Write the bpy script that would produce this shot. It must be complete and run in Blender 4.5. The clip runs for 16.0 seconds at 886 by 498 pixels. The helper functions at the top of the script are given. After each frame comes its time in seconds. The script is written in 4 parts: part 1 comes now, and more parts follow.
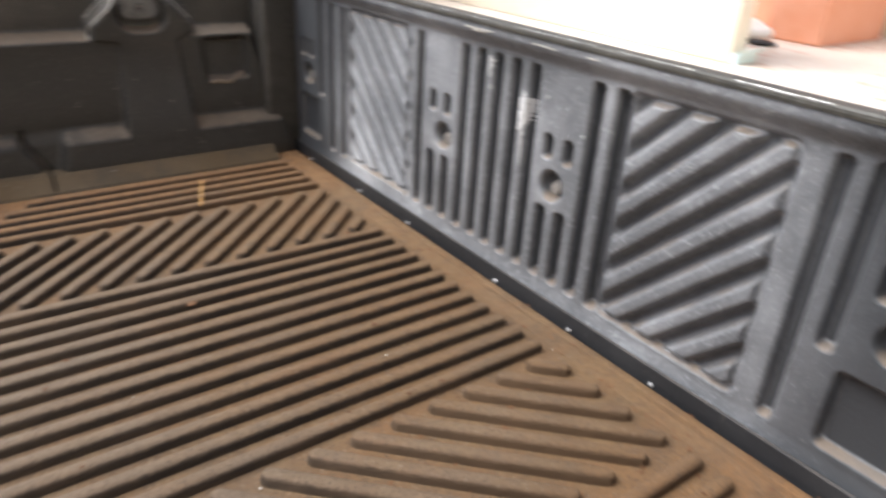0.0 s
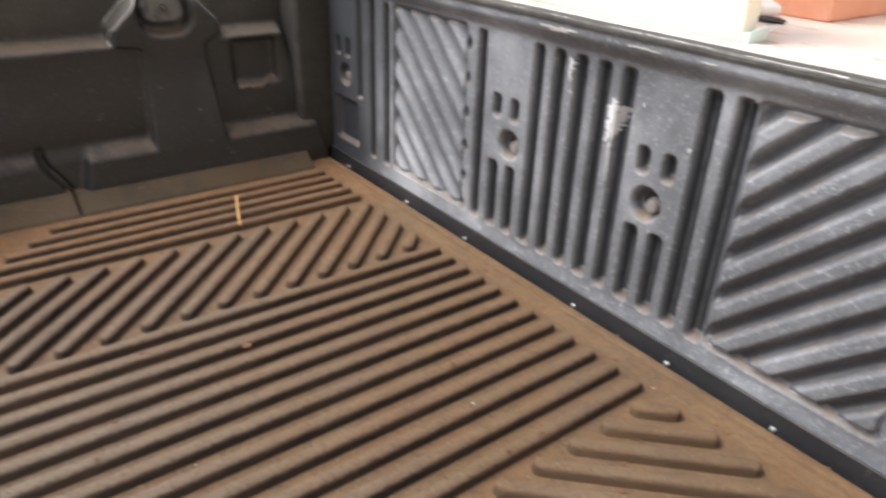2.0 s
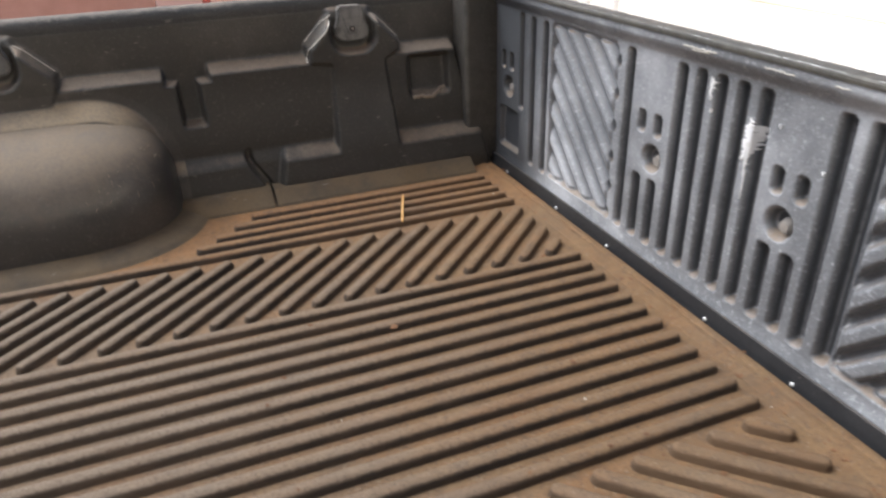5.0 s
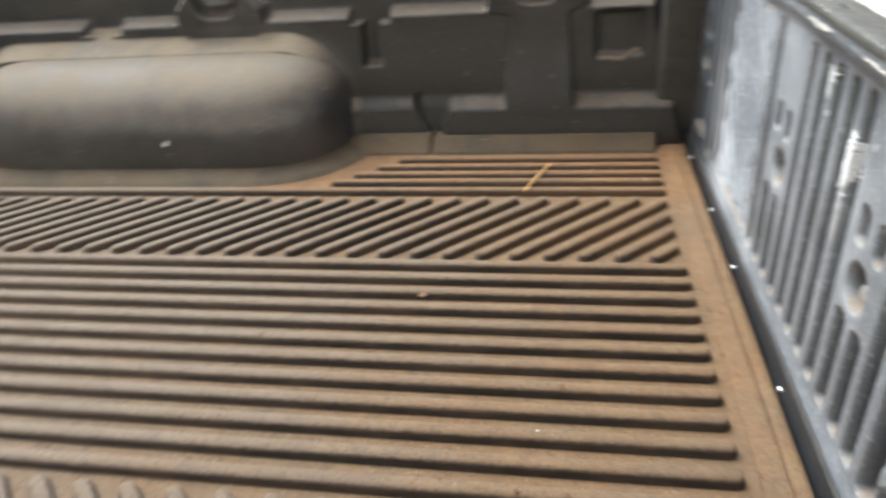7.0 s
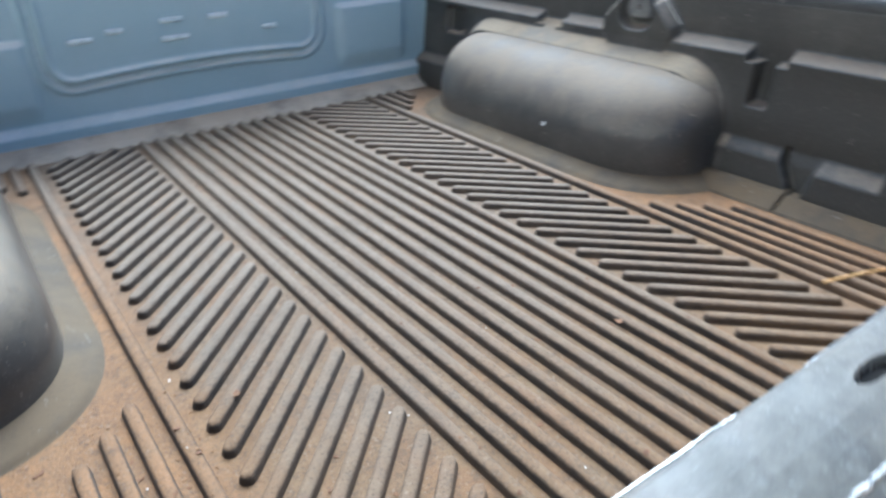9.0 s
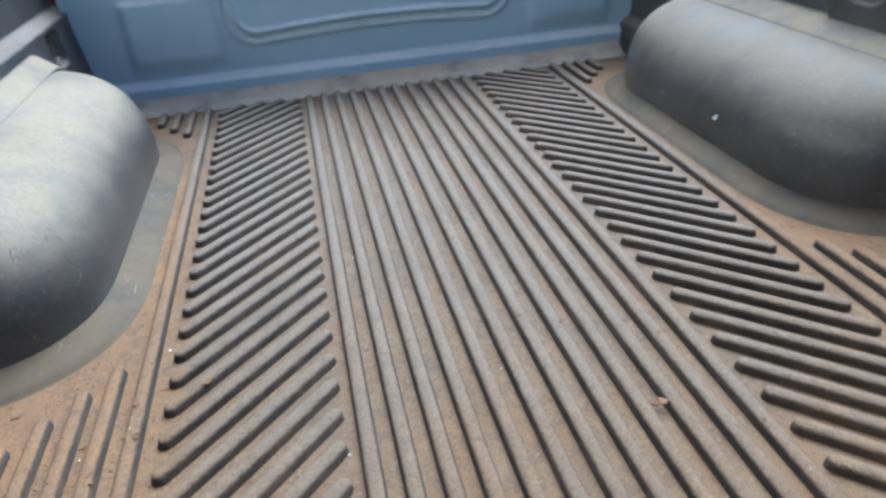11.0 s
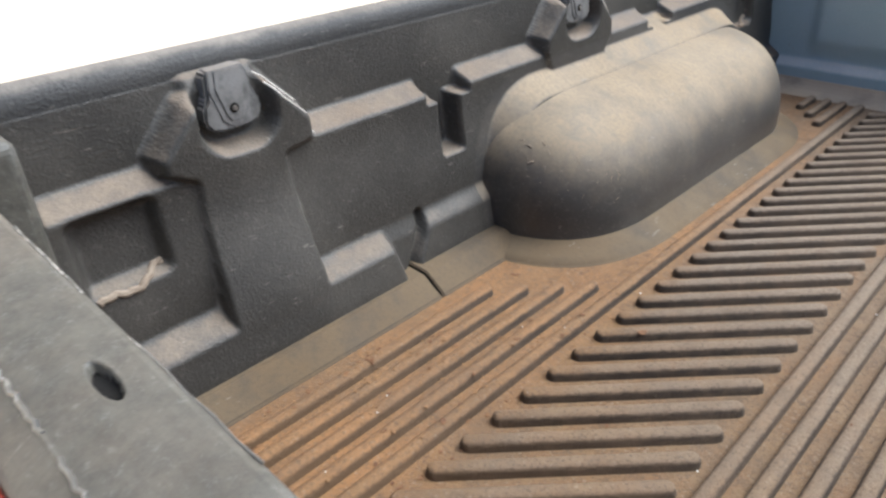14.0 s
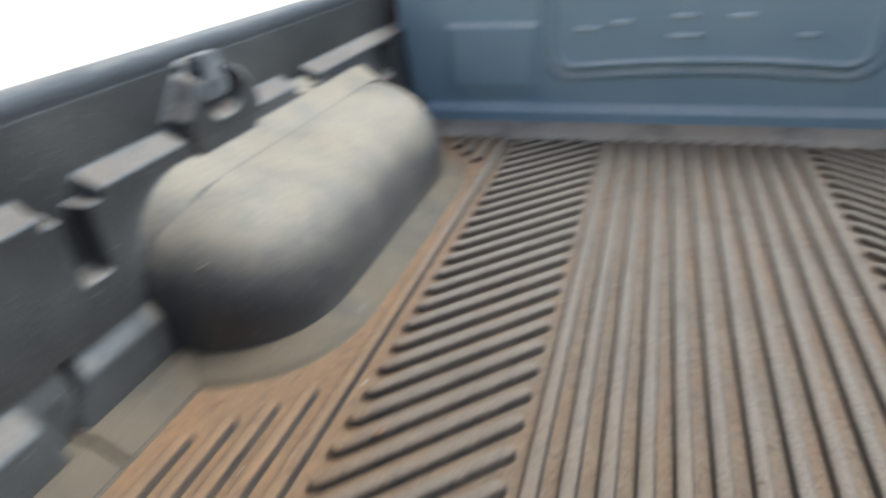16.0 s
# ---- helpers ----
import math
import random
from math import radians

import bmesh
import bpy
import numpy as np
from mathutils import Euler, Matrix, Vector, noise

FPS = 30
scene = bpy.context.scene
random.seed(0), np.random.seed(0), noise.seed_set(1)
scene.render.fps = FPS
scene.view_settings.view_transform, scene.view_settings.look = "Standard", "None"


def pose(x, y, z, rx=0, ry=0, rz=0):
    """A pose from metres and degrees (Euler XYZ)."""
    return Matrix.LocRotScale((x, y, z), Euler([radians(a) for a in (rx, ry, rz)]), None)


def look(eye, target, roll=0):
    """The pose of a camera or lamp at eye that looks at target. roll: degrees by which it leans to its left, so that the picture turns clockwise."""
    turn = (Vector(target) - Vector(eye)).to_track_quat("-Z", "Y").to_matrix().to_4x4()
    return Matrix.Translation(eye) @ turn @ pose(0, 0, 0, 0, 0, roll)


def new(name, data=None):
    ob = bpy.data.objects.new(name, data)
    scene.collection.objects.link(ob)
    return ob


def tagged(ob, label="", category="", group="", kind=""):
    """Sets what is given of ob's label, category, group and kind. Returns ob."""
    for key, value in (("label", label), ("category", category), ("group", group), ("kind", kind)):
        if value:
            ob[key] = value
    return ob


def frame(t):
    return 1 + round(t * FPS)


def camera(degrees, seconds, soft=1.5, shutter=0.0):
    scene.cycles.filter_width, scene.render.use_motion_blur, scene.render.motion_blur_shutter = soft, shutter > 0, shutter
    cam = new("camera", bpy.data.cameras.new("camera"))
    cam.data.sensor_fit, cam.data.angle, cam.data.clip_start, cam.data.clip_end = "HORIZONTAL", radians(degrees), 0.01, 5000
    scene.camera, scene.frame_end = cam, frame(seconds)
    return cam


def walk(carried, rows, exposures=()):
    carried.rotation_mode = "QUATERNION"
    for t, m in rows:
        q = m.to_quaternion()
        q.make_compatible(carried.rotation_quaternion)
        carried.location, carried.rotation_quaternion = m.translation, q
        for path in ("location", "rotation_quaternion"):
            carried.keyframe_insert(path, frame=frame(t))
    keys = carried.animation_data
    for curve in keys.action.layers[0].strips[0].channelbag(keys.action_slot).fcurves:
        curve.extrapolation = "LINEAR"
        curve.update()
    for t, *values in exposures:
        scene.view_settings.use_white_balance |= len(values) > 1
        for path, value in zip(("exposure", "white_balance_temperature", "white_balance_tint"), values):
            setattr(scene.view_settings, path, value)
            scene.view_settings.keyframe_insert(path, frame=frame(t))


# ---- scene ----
cam = camera(65.6, 16.0, soft=2.35, shutter=0.7)
PATH = [
    (0, (-0.737, 0.634, 0.507), (0.689, -0.448, -0.384), 3.5),
    (0.5, (-0.703, 0.649, 0.513), (0.48, -0.65, -0.443), 2.5),
    (1, (-0.649, 0.638, 0.501), (0.452, -0.708, -0.486), 4.4),
    (1.5, (-0.607, 0.638, 0.505), (0.625, -0.585, -0.489), 3.7),
    (2, (-0.586, 0.649, 0.507), (0.823, -0.423, -0.424), 2.1),
    (2.5, (-0.591, 0.669, 0.52), (0.977, -0.224, -0.344), -1.1),
    (3, (-0.599, 0.702, 0.531), (1.085, 0.037, -0.318), -1.8),
    (5.5, (-0.733, 0.572, 0.551), (0.917, -0.003, -0.422), -2.3),
    (6, (-0.777, 0.447, 0.54), (0.923, 0.151, -0.471), -4.4),
    (6.5, (-0.706, 0.336, 0.517), (1.015, 0.262, -0.499), -5.3),
    (7, (-0.652, 0.235, 0.519), (1.046, 0.582, -0.479), -5.0),
    (7.5, (-0.662, 0.149, 0.529), (0.865, 0.964, -0.473), -7.4),
    (8, (-0.67, -0.034, 0.55), (0.686, 1.041, -0.452), -5.9),
    (8.5, (-0.646, -0.09, 0.556), (0.612, 1.12, -0.42), -5.3),
    (9, (-0.564, -0.088, 0.547), (0.465, 1.351, -0.385), -1.3),
    (11.5, (-0.131, -0.056, 0.522), (-0.078, 1.659, -0.506), -1.9),
    (12, (-0.072, 0.005, 0.504), (-0.329, 1.617, -0.652), 2.4),
    (12.5, (-0.069, 0.019, 0.494), (-0.616, 1.558, -0.66), -0.9),
    (13, (-0.109, -0.022, 0.499), (-1.068, 1.394, -0.537), -2.7),
    (13.5, (-0.087, -0.037, 0.523), (-1.199, 1.257, -0.521), -2.3),
    (14, (-0.063, -0.057, 0.539), (-1.304, 1.149, -0.464), -2.5),
    (14.5, (-0.039, -0.07, 0.545), (-1.303, 1.123, -0.442), -2.8),
    (15, (-0.012, -0.08, 0.55), (-1.313, 1.104, -0.402), -3.6),
    (15.5, (-0.017, -0.04, 0.555), (-1.153, 1.271, -0.44), -4.4),
    (16, (-0.127, 0.065, 0.517), (-0.676, 1.77, -0.374), -3.7),
]
EXPOSURE = [(0, -0.04, 5850, 10), (1.0, -0.04, 5800, 10), (3.0, -0.08, 5950, 10), (5.5, 0.05, 5700, 9), (6.5, 0.42, 5750, 5), (7.0, 0.50, 5600, 3), (8.0, 0.74, 4880, 2), (9.0, 0.72, 4720, 1), (11.5, 0.44, 4580, 1), (12.0, 0.37, 4820, 3), (12.5, 0.36, 5450, 4), (13.5, 0.38, 5500, 6), (14.0, 0.28, 5500, 7), (14.5, 0.10, 5450, 8), (15.5, -0.12, 5350, 6), (16.0, 0.22, 4950, 1)]
walk(cam, [(t, look(eye, target, roll)) for t, eye, target, roll in PATH], EXPOSURE)

# ---- light ----
world = bpy.data.worlds.new("world")
scene.world = world
world.use_nodes = True
wn, wl = world.node_tree.nodes, world.node_tree.links
sky = wn.new("ShaderNodeTexSky")
sky.sky_type, sky.sun_disc = "NISHITA", False
sky.dust_density, sky.air_density, sky.ozone_density = 6.0, 0.7, 0.4
SUN_EL, SUN_AZ = radians(56), radians(38)     # azimuth from +y towards +x
sky.sun_elevation, sky.sun_rotation = SUN_EL, SUN_AZ
wl.new(sky.outputs["Color"], wn["Background"].inputs["Color"])
wn["Background"].inputs["Strength"].default_value = 0.15
sun = new("sun", bpy.data.lights.new("sun", "SUN"))
sun.data.energy, sun.data.angle, sun.data.color = 4.2, radians(48), (1.0, 0.95, 0.87)
sun.matrix_world = look((3 * math.sin(SUN_AZ) * math.cos(SUN_EL), 3 * math.cos(SUN_AZ) * math.cos(SUN_EL), 3 * math.sin(SUN_EL)), (0, 0, 0))


# ---- materials ----
class Mat:
    """A small builder of node materials."""

    def __init__(self, name):
        self.m = bpy.data.materials.new(name)
        self.m.use_nodes = True
        self.n, self.l = self.m.node_tree.nodes, self.m.node_tree.links
        self.b = self.n["Principled BSDF"]
        self.pos = self.n.new("ShaderNodeNewGeometry").outputs["Position"]
        self.nor = self.n["Geometry"].outputs["Normal"]
        self.point = self.n["Geometry"].outputs["Pointiness"]

    def put(self, node, socket, value):
        s = node.inputs[socket]
        if hasattr(value, "is_linked"):
            self.l.new(value, s)
        else:
            s.default_value = value

    def noise(self, scale, detail=4.0, rough=0.55, stretch=None):
        vec = self.pos
        if stretch:
            mp = self.n.new("ShaderNodeMapping")
            mp.inputs["Scale"].default_value = stretch
            self.l.new(vec, mp.inputs["Vector"])
            vec = mp.outputs["Vector"]
        t = self.n.new("ShaderNodeTexNoise")
        self.l.new(vec, t.inputs["Vector"])
        t.inputs["Scale"].default_value, t.inputs["Detail"].default_value, t.inputs["Roughness"].default_value = scale, detail, rough
        return t.outputs["Fac"]

    def ramp(self, fac, lo, hi, a=0.0, b=1.0):
        r = self.n.new("ShaderNodeMapRange")
        r.interpolation_type = "SMOOTHSTEP"
        self.put(r, "Value", fac)
        for k, v in (("From Min", lo), ("From Max", hi), ("To Min", a), ("To Max", b)):
            r.inputs[k].default_value = v
        return r.outputs["Result"]

    def math(self, op, a, b=0.0):
        r = self.n.new("ShaderNodeMath")
        r.operation, r.use_clamp = op, op == "MULTIPLY"
        self.put(r, 0, a), self.put(r, 1, b)
        return r.outputs[0]

    def mix(self, fac, a, b):
        r = self.n.new("ShaderNodeMix")
        r.data_type = "RGBA"
        self.put(r, "Factor", fac)
        for k, v in ((6, a), (7, b)):
            if hasattr(v, "is_linked"):
                self.l.new(v, r.inputs[k])
            else:
                r.inputs[k].default_value = (*v, 1)
        return r.outputs[2]

    def axis(self, vec, k):
        s = self.n.new("ShaderNodeSeparateXYZ")
        self.l.new(vec, s.inputs[0])
        return s.outputs[k]

    def bump(self, height, strength, distance):
        r = self.n.new("ShaderNodeBump")
        r.inputs["Strength"].default_value, r.inputs["Distance"].default_value = strength, distance
        self.l.new(height, r.inputs["Height"])
        self.l.new(r.outputs["Normal"], self.b.inputs["Normal"])

    def done(self, colour, rough, metal=0.0, spec=None):
        if hasattr(colour, "is_linked"):
            self.l.new(colour, self.b.inputs["Base Color"])
        else:
            self.b.inputs["Base Color"].default_value = (*colour, 1)
        self.put(self.b, "Roughness", rough)
        self.put(self.b, "Metallic", metal)
        if spec is not None:
            self.b.inputs["Specular IOR Level"].default_value = spec
        return self.m


def liner(name, base, light, dust, amount, slope, rough=0.5, grain=0.35, scuff=0.35, film_rough=0.9, proud=None, spec=0.5, fray=0.14, pebble=560.0, wear=0.55, scratch=0.38, coat=0.0):
    """Moulded black plastic with fine grain, scuffs, and dust lying on what faces up."""
    k = Mat(name)
    ragged = k.ramp(k.noise(24.0, 6.0, 0.7), 0.25, 0.75, -fray, fray)
    up = k.ramp(k.math("ADD", k.axis(k.nor, 2), ragged), *slope)
    patch = k.ramp(k.noise(9.0, 6.0, 0.65), 0.25, 0.6, 0.45, 1.0)
    speck = k.ramp(k.noise(160.0, 3.0, 0.7), 0.35, 0.6, 0.75, 1.0)
    d = k.math("MULTIPLY", k.math("MULTIPLY", up, patch), k.math("MULTIPLY", speck, amount))
    film = k.ramp(k.noise(4.0, 5.0, 0.6), 0.4, 0.75, 0.0, scuff)
    scr = k.ramp(k.noise(150.0, 5.0, 0.75), 0.54, 0.72, 0.0, scuff)
    dots = k.ramp(k.noise(330.0, 2.0, 0.8), 0.57, 0.70, 0.0, scuff * 0.55)
    paler = k.math("ADD", k.math("ADD", film, scr), dots)
    # Recesses darker; ends have fewer scuffs, with corner shade put into the colour.
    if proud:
        paler = k.math("MULTIPLY", k.math("ADD", paler, 0.26), k.math("MULTIPLY", k.ramp(k.axis(k.pos, 1), *proud), k.ramp(k.math("ABSOLUTE", k.axis(k.pos, 0)), 0.40, 0.57, 1.0, 0.08)))
    body = k.mix(paler, base, light)
    edge = k.math("MULTIPLY", k.ramp(k.point, 0.515, 0.60), k.ramp(k.noise(45.0, 4.0, 0.7), 0.3, 0.6, 0.25, 1.0))
    body = k.mix(k.math("MULTIPLY", edge, wear), body, tuple(min(1.0, 2.2 * c + 0.06) for c in light))
    line = k.math("MULTIPLY", k.ramp(k.noise(240.0, 2.0, 0.5, (1.0, 0.16, 0.7)), 0.66, 0.72), k.ramp(k.noise(11.0, 2.0), 0.5, 0.6))
    warm, pale = dust
    tone = k.mix(k.ramp(k.noise(3.2, 5.0, 0.6), 0.35, 0.65), warm, pale)
    k.bump(k.noise(pebble, 3.0, 0.6), grain, 0.002)
    skin = k.mix(k.math("MULTIPLY", line, scratch), k.mix(d, body, tone), (0.27, 0.245, 0.21))
    if coat:
        k.put(k.b, "Coat Weight", k.ramp(d, 0.04, 0.42, coat, 0.0))
        k.b.inputs["Coat Roughness"].default_value = 0.14
    return k.done(skin, k.mix(d, (rough,) * 3, (film_rough,) * 3), spec=spec)


def floor_material():
    """The liner's floor: rust-brown dust in the valleys, greyer worn rib tops towards the cab, bare dark plastic on steep flanks."""
    k = Mat("dusty_floor_plastic")
    rag = k.ramp(k.noise(90.0, 5.0, 0.75), 0.25, 0.75, -0.16, 0.16)
    up = k.ramp(k.math("ADD", k.axis(k.nor, 2), rag), 0.34, 0.86)
    y = k.axis(k.pos, 1)
    side = k.ramp(k.math("ABSOLUTE", k.axis(k.pos, 0)), 0.38, 0.50, 0.0, 0.95)
    wob = k.math("SUBTRACT", k.math("ADD", y, k.ramp(k.noise(2.5, 5.0, 0.6), 0.2, 0.8, 0.0, 0.5)), side)
    high = k.ramp(k.axis(k.pos, 2), -0.0035, 0.0030)
    earth = k.mix(k.ramp(k.noise(14.0, 6.0, 0.7), 0.35, 0.7), (0.160, 0.090, 0.037), (0.205, 0.128, 0.060))
    grey = k.mix(k.ramp(k.noise(18.0, 6.0, 0.7), 0.35, 0.7), (0.165, 0.128, 0.090), (0.205, 0.165, 0.122))
    earth = k.mix(k.math("MULTIPLY", side, k.ramp(k.noise(6.0, 4.0, 0.6), 0.3, 0.65, 0.3, 1.0)), earth, (0.272, 0.136, 0.049))
    tone = k.mix(k.ramp(wob, 0.45, 1.3, 0.0, 0.62), earth, grey)
    rusty = k.math("MULTIPLY", k.ramp(k.noise(20.0, 5.0, 0.7, (1.0, 0.25, 1.0)), 0.44, 0.68), 0.7)
    tone = k.mix(rusty, tone, (0.200, 0.106, 0.044))
    tone = k.mix(k.ramp(k.noise(48.0, 5.0, 0.8), 0.50, 0.66, 0.0, 0.55), tone, (0.095, 0.060, 0.034))
    streak = k.ramp(k.noise(35.0, 5.0, 0.7, (1.0, 0.2, 1.0)), 0.2, 0.7, 0.55, 1.0)
    tone = k.mix(k.math("MULTIPLY", high, k.math("MULTIPLY", k.ramp(wob, 0.35, 1.1, 0.10, 0.95), streak)), tone, (0.205, 0.162, 0.117))
    grit = k.ramp(k.noise(230.0, 3.0, 0.8), 0.50, 0.64, 0.0, 0.6)
    tone = k.mix(grit, tone, (0.090, 0.062, 0.038))
    tone = k.mix(k.ramp(k.noise(190.0, 2.0, 0.8), 0.60, 0.70, 0.0, 0.45), tone, (0.29, 0.225, 0.16))
    tone = k.mix(k.ramp(k.noise(5.0, 6.0, 0.7), 0.45, 0.72, 0.0, 0.55), tone, (0.108, 0.076, 0.048))
    filled = k.math("MULTIPLY", k.ramp(k.math("ABSOLUTE", k.axis(k.pos, 0)), 0.20, 0.25, 1.0, 0.45), k.ramp(wob, 0.6, 1.6, 0.0, 0.8))
    worn = k.mix(k.ramp(k.noise(40.0, 4.0, 0.6, (1.0, 0.25, 1.0)), 0.35, 0.7), (0.036, 0.026, 0.017), (0.080, 0.055, 0.034))
    thin = k.ramp(k.noise(60.0, 4.0, 0.7), 0.25, 0.5, 0.78, 1.0)
    k.bump(k.noise(260.0, 4.0, 0.75), 0.85, 0.003)
    worn = k.mix(filled, worn, (0.150, 0.112, 0.076))
    caked = k.math("MULTIPLY", k.ramp(k.math("ABSOLUTE", k.axis(k.pos, 0)), 0.20, 0.26), k.ramp(y, 0.12, 0.60, 0.7, 0.0))
    worn = k.mix(caked, worn, (0.150, 0.088, 0.040))
    return k.done(k.mix(k.math("MULTIPLY", up, thin), worn, tone), 0.85)


WARM, PALE = (0.200, 0.150, 0.104), (0.240, 0.194, 0.146)
M_FLOOR = floor_material()
M_WALL = liner("side_plastic", (0.035, 0.033, 0.029), (0.100, 0.093, 0.080), (WARM, PALE), 0.82, (0.48, 0.92), 0.42, 0.62, 0.65, pebble=300.0, spec=0.42)
M_SKIRT = liner("skirt_plastic", (0.029, 0.029, 0.028), (0.075, 0.072, 0.068), ((0.128, 0.092, 0.054), (0.140, 0.108, 0.070)), 1.15, (0.1, 0.75), 0.6, wear=0.0, spec=0.2)
M_LIP = liner("lip_plastic", (0.029, 0.029, 0.028), (0.075, 0.072, 0.068), ((0.118, 0.083, 0.046), (0.130, 0.097, 0.060)), 1.1, (0.2, 0.7), 0.6, 0.5, wear=0.0, spec=0.2)
M_FRONT = liner("front_lip_plastic", (0.05, 0.05, 0.05), (0.10, 0.10, 0.10), ((0.47, 0.375, 0.265), (0.51, 0.425, 0.32)), 1.6, (-0.2, 0.35), 0.6, 0.5, wear=0.0)
M_RIM = liner("rim_plastic", (0.033, 0.033, 0.032), (0.080, 0.076, 0.070), ((0.210, 0.188, 0.160), (0.260, 0.236, 0.204)), 0.95, (0.52, 0.92), 0.45, 0.62, 0.5, pebble=300.0, spec=0.3, wear=0.0)
M_STRIP = liner("strip_plastic", (0.022, 0.023, 0.025), (0.060, 0.061, 0.063), (WARM, PALE), 0.4, (0.4, 0.9), 0.45, 0.4, 0.5, spec=0.4, wear=0.0)
M_ARCH = liner("arch_plastic", (0.048, 0.046, 0.043), (0.120, 0.113, 0.101), ((0.275, 0.212, 0.134), (0.310, 0.248, 0.168)), 0.98, (0.06, 0.93), 0.30, 0.08, 0.7, 0.95, None, 0.38, 0.10, coat=0.3)
M_ARCH_BARE = liner("bare_arch_plastic", (0.048, 0.046, 0.043), (0.120, 0.113, 0.101), ((0.205, 0.158, 0.106), (0.240, 0.190, 0.134)), 0.88, (0.14, 0.90), 0.34, 0.10, 0.7, 0.95, None, 0.35, 0.10, coat=0.5)
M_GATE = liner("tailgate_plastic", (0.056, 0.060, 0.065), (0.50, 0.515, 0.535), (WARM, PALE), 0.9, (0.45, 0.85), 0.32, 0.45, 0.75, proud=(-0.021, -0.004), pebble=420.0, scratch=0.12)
# Blue of the glare veil over the front panel is put into the base.
M_HAZED_HEAD = liner("hazed_front_plastic", (0.31, 0.415, 0.465), (0.40, 0.49, 0.53), ((0.62, 0.62, 0.60), (0.55, 0.54, 0.50)), 0.8, (0.15, 0.6), 0.4, 0.2, 0.5)
M_HOOK = liner("hook_plastic", (0.050, 0.050, 0.048), (0.10, 0.098, 0.093), (WARM, PALE), 0.5, (0.4, 0.9), 0.52, 0.3, 0.6)


def metal(name, a, b, rough, amount, spec):
    k = Mat(name)
    c = k.mix(k.ramp(k.noise(62.0, 8.0, 0.78), 0.32, 0.66), a, b)
    c = k.mix(k.ramp(k.noise(55.0, 5.0, 0.75), 0.56, 0.72, 0.0, 0.2), c, (0.26, 0.255, 0.24))
    c = k.mix(k.ramp(k.noise(210.0, 3.0, 0.8), 0.55, 0.72, 0.0, 0.25), c, (0.28, 0.28, 0.27))
    c = k.mix(k.math("MULTIPLY", k.ramp(k.axis(k.nor, 2), 0.6, 0.98), k.ramp(k.noise(7.0, 6.0, 0.7), 0.40, 0.70, 0.0, 0.35)), c, (0.150, 0.118, 0.085))
    k.bump(k.noise(180.0, 3.0, 0.6), 0.25, 0.001)
    return k.done(c, k.ramp(k.noise(30.0, 4.0, 0.6), 0.3, 0.7, rough, rough + 0.2), amount, spec=spec)


def plain(name, a, b, rough, scale=8.0, bump=0.2, amount=0.0):
    k = Mat(name)
    c = k.mix(k.ramp(k.noise(scale, 6.0, 0.65), 0.3, 0.7), a, b)
    k.bump(k.noise(scale * 12, 4.0, 0.6), bump, 0.003)
    return k.done(c, rough, amount)


M_STEEL = metal("painted_steel", (0.052, 0.050, 0.042), (0.104, 0.098, 0.080), 0.44, 0.0, 0.6)
k = Mat("worn_metal")
wear = k.ramp(k.noise(160.0, 3.0, 0.7, (1.0, 1.0, 1.0)), 0.47, 0.58)
M_WORN = k.done(k.mix(k.math("MULTIPLY", wear, k.ramp(k.noise(9.0, 3.0), 0.42, 0.6)), (0.22, 0.22, 0.21), (0.62, 0.62, 0.60)), 0.3, 0.7)
M_RED = plain("red_paint", (0.26, 0.036, 0.022), (0.30, 0.048, 0.03), 0.22, 3.0, 0.02)
M_RIVET = plain("bright_rivet", (0.75, 0.75, 0.74), (0.85, 0.85, 0.84), 0.3, 50.0, 0.1, 0.6)
M_SCREW = plain("dull_screw", (0.38, 0.35, 0.31), (0.5, 0.47, 0.43), 0.5, 90.0, 0.1, 0.5)
M_PIN = plain("dark_screw", (0.16, 0.14, 0.12), (0.26, 0.24, 0.21), 0.45, 90.0, 0.1, 0.5)
M_DRIP = plain("white_paint", (0.75, 0.76, 0.76), (0.85, 0.85, 0.84), 0.55, 60.0, 0.3)
M_STRAW = plain("dry_straw", (0.62, 0.33, 0.10), (0.72, 0.45, 0.17), 0.7, 60.0, 0.2)
M_LEAF = plain("dry_leaf", (0.10, 0.045, 0.02), (0.20, 0.10, 0.04), 0.8, 90.0, 0.3)
M_CLUMP = plain("dust_clump", (0.200, 0.108, 0.045), (0.275, 0.160, 0.072), 0.95, 120.0, 0.5)
M_CHIP = plain("pale_chip", (0.55, 0.52, 0.46), (0.7, 0.67, 0.6), 0.8, 90.0, 0.3)
k = Mat("dry_earth")
pale_earth = k.mix(k.ramp(k.noise(1.3, 6.0, 0.65), 0.3, 0.7), (0.72, 0.63, 0.54), (0.80, 0.73, 0.65))
dx, dy = (k.math("MULTIPLY", k.math("ADD", k.axis(k.pos, a), off), size) for a, off, size in ((0, -1.5, 2.3), (1, 6.0, 3.2)))
spread = k.math("ADD", k.math("MULTIPLY", dx, dx), k.math("MULTIPLY", dy, dy))
spread = k.math("ADD", spread, k.ramp(k.noise(2.2, 6.0, 0.7, (0.6, 1.6, 1.0)), 0.25, 0.75, -0.8, 0.8))
red_earth = k.ramp(spread, 0.35, 0.75, 0.85, 0.0)
k.bump(k.noise(16.0, 5.0, 0.6), 0.4, 0.01)
M_GROUND = k.done(k.mix(red_earth, pale_earth, (0.62, 0.39, 0.28)), 0.95)
M_CREAM = plain("cream_render", (0.82, 0.75, 0.60), (0.87, 0.81, 0.68), 0.9, 1.0, 0.2)
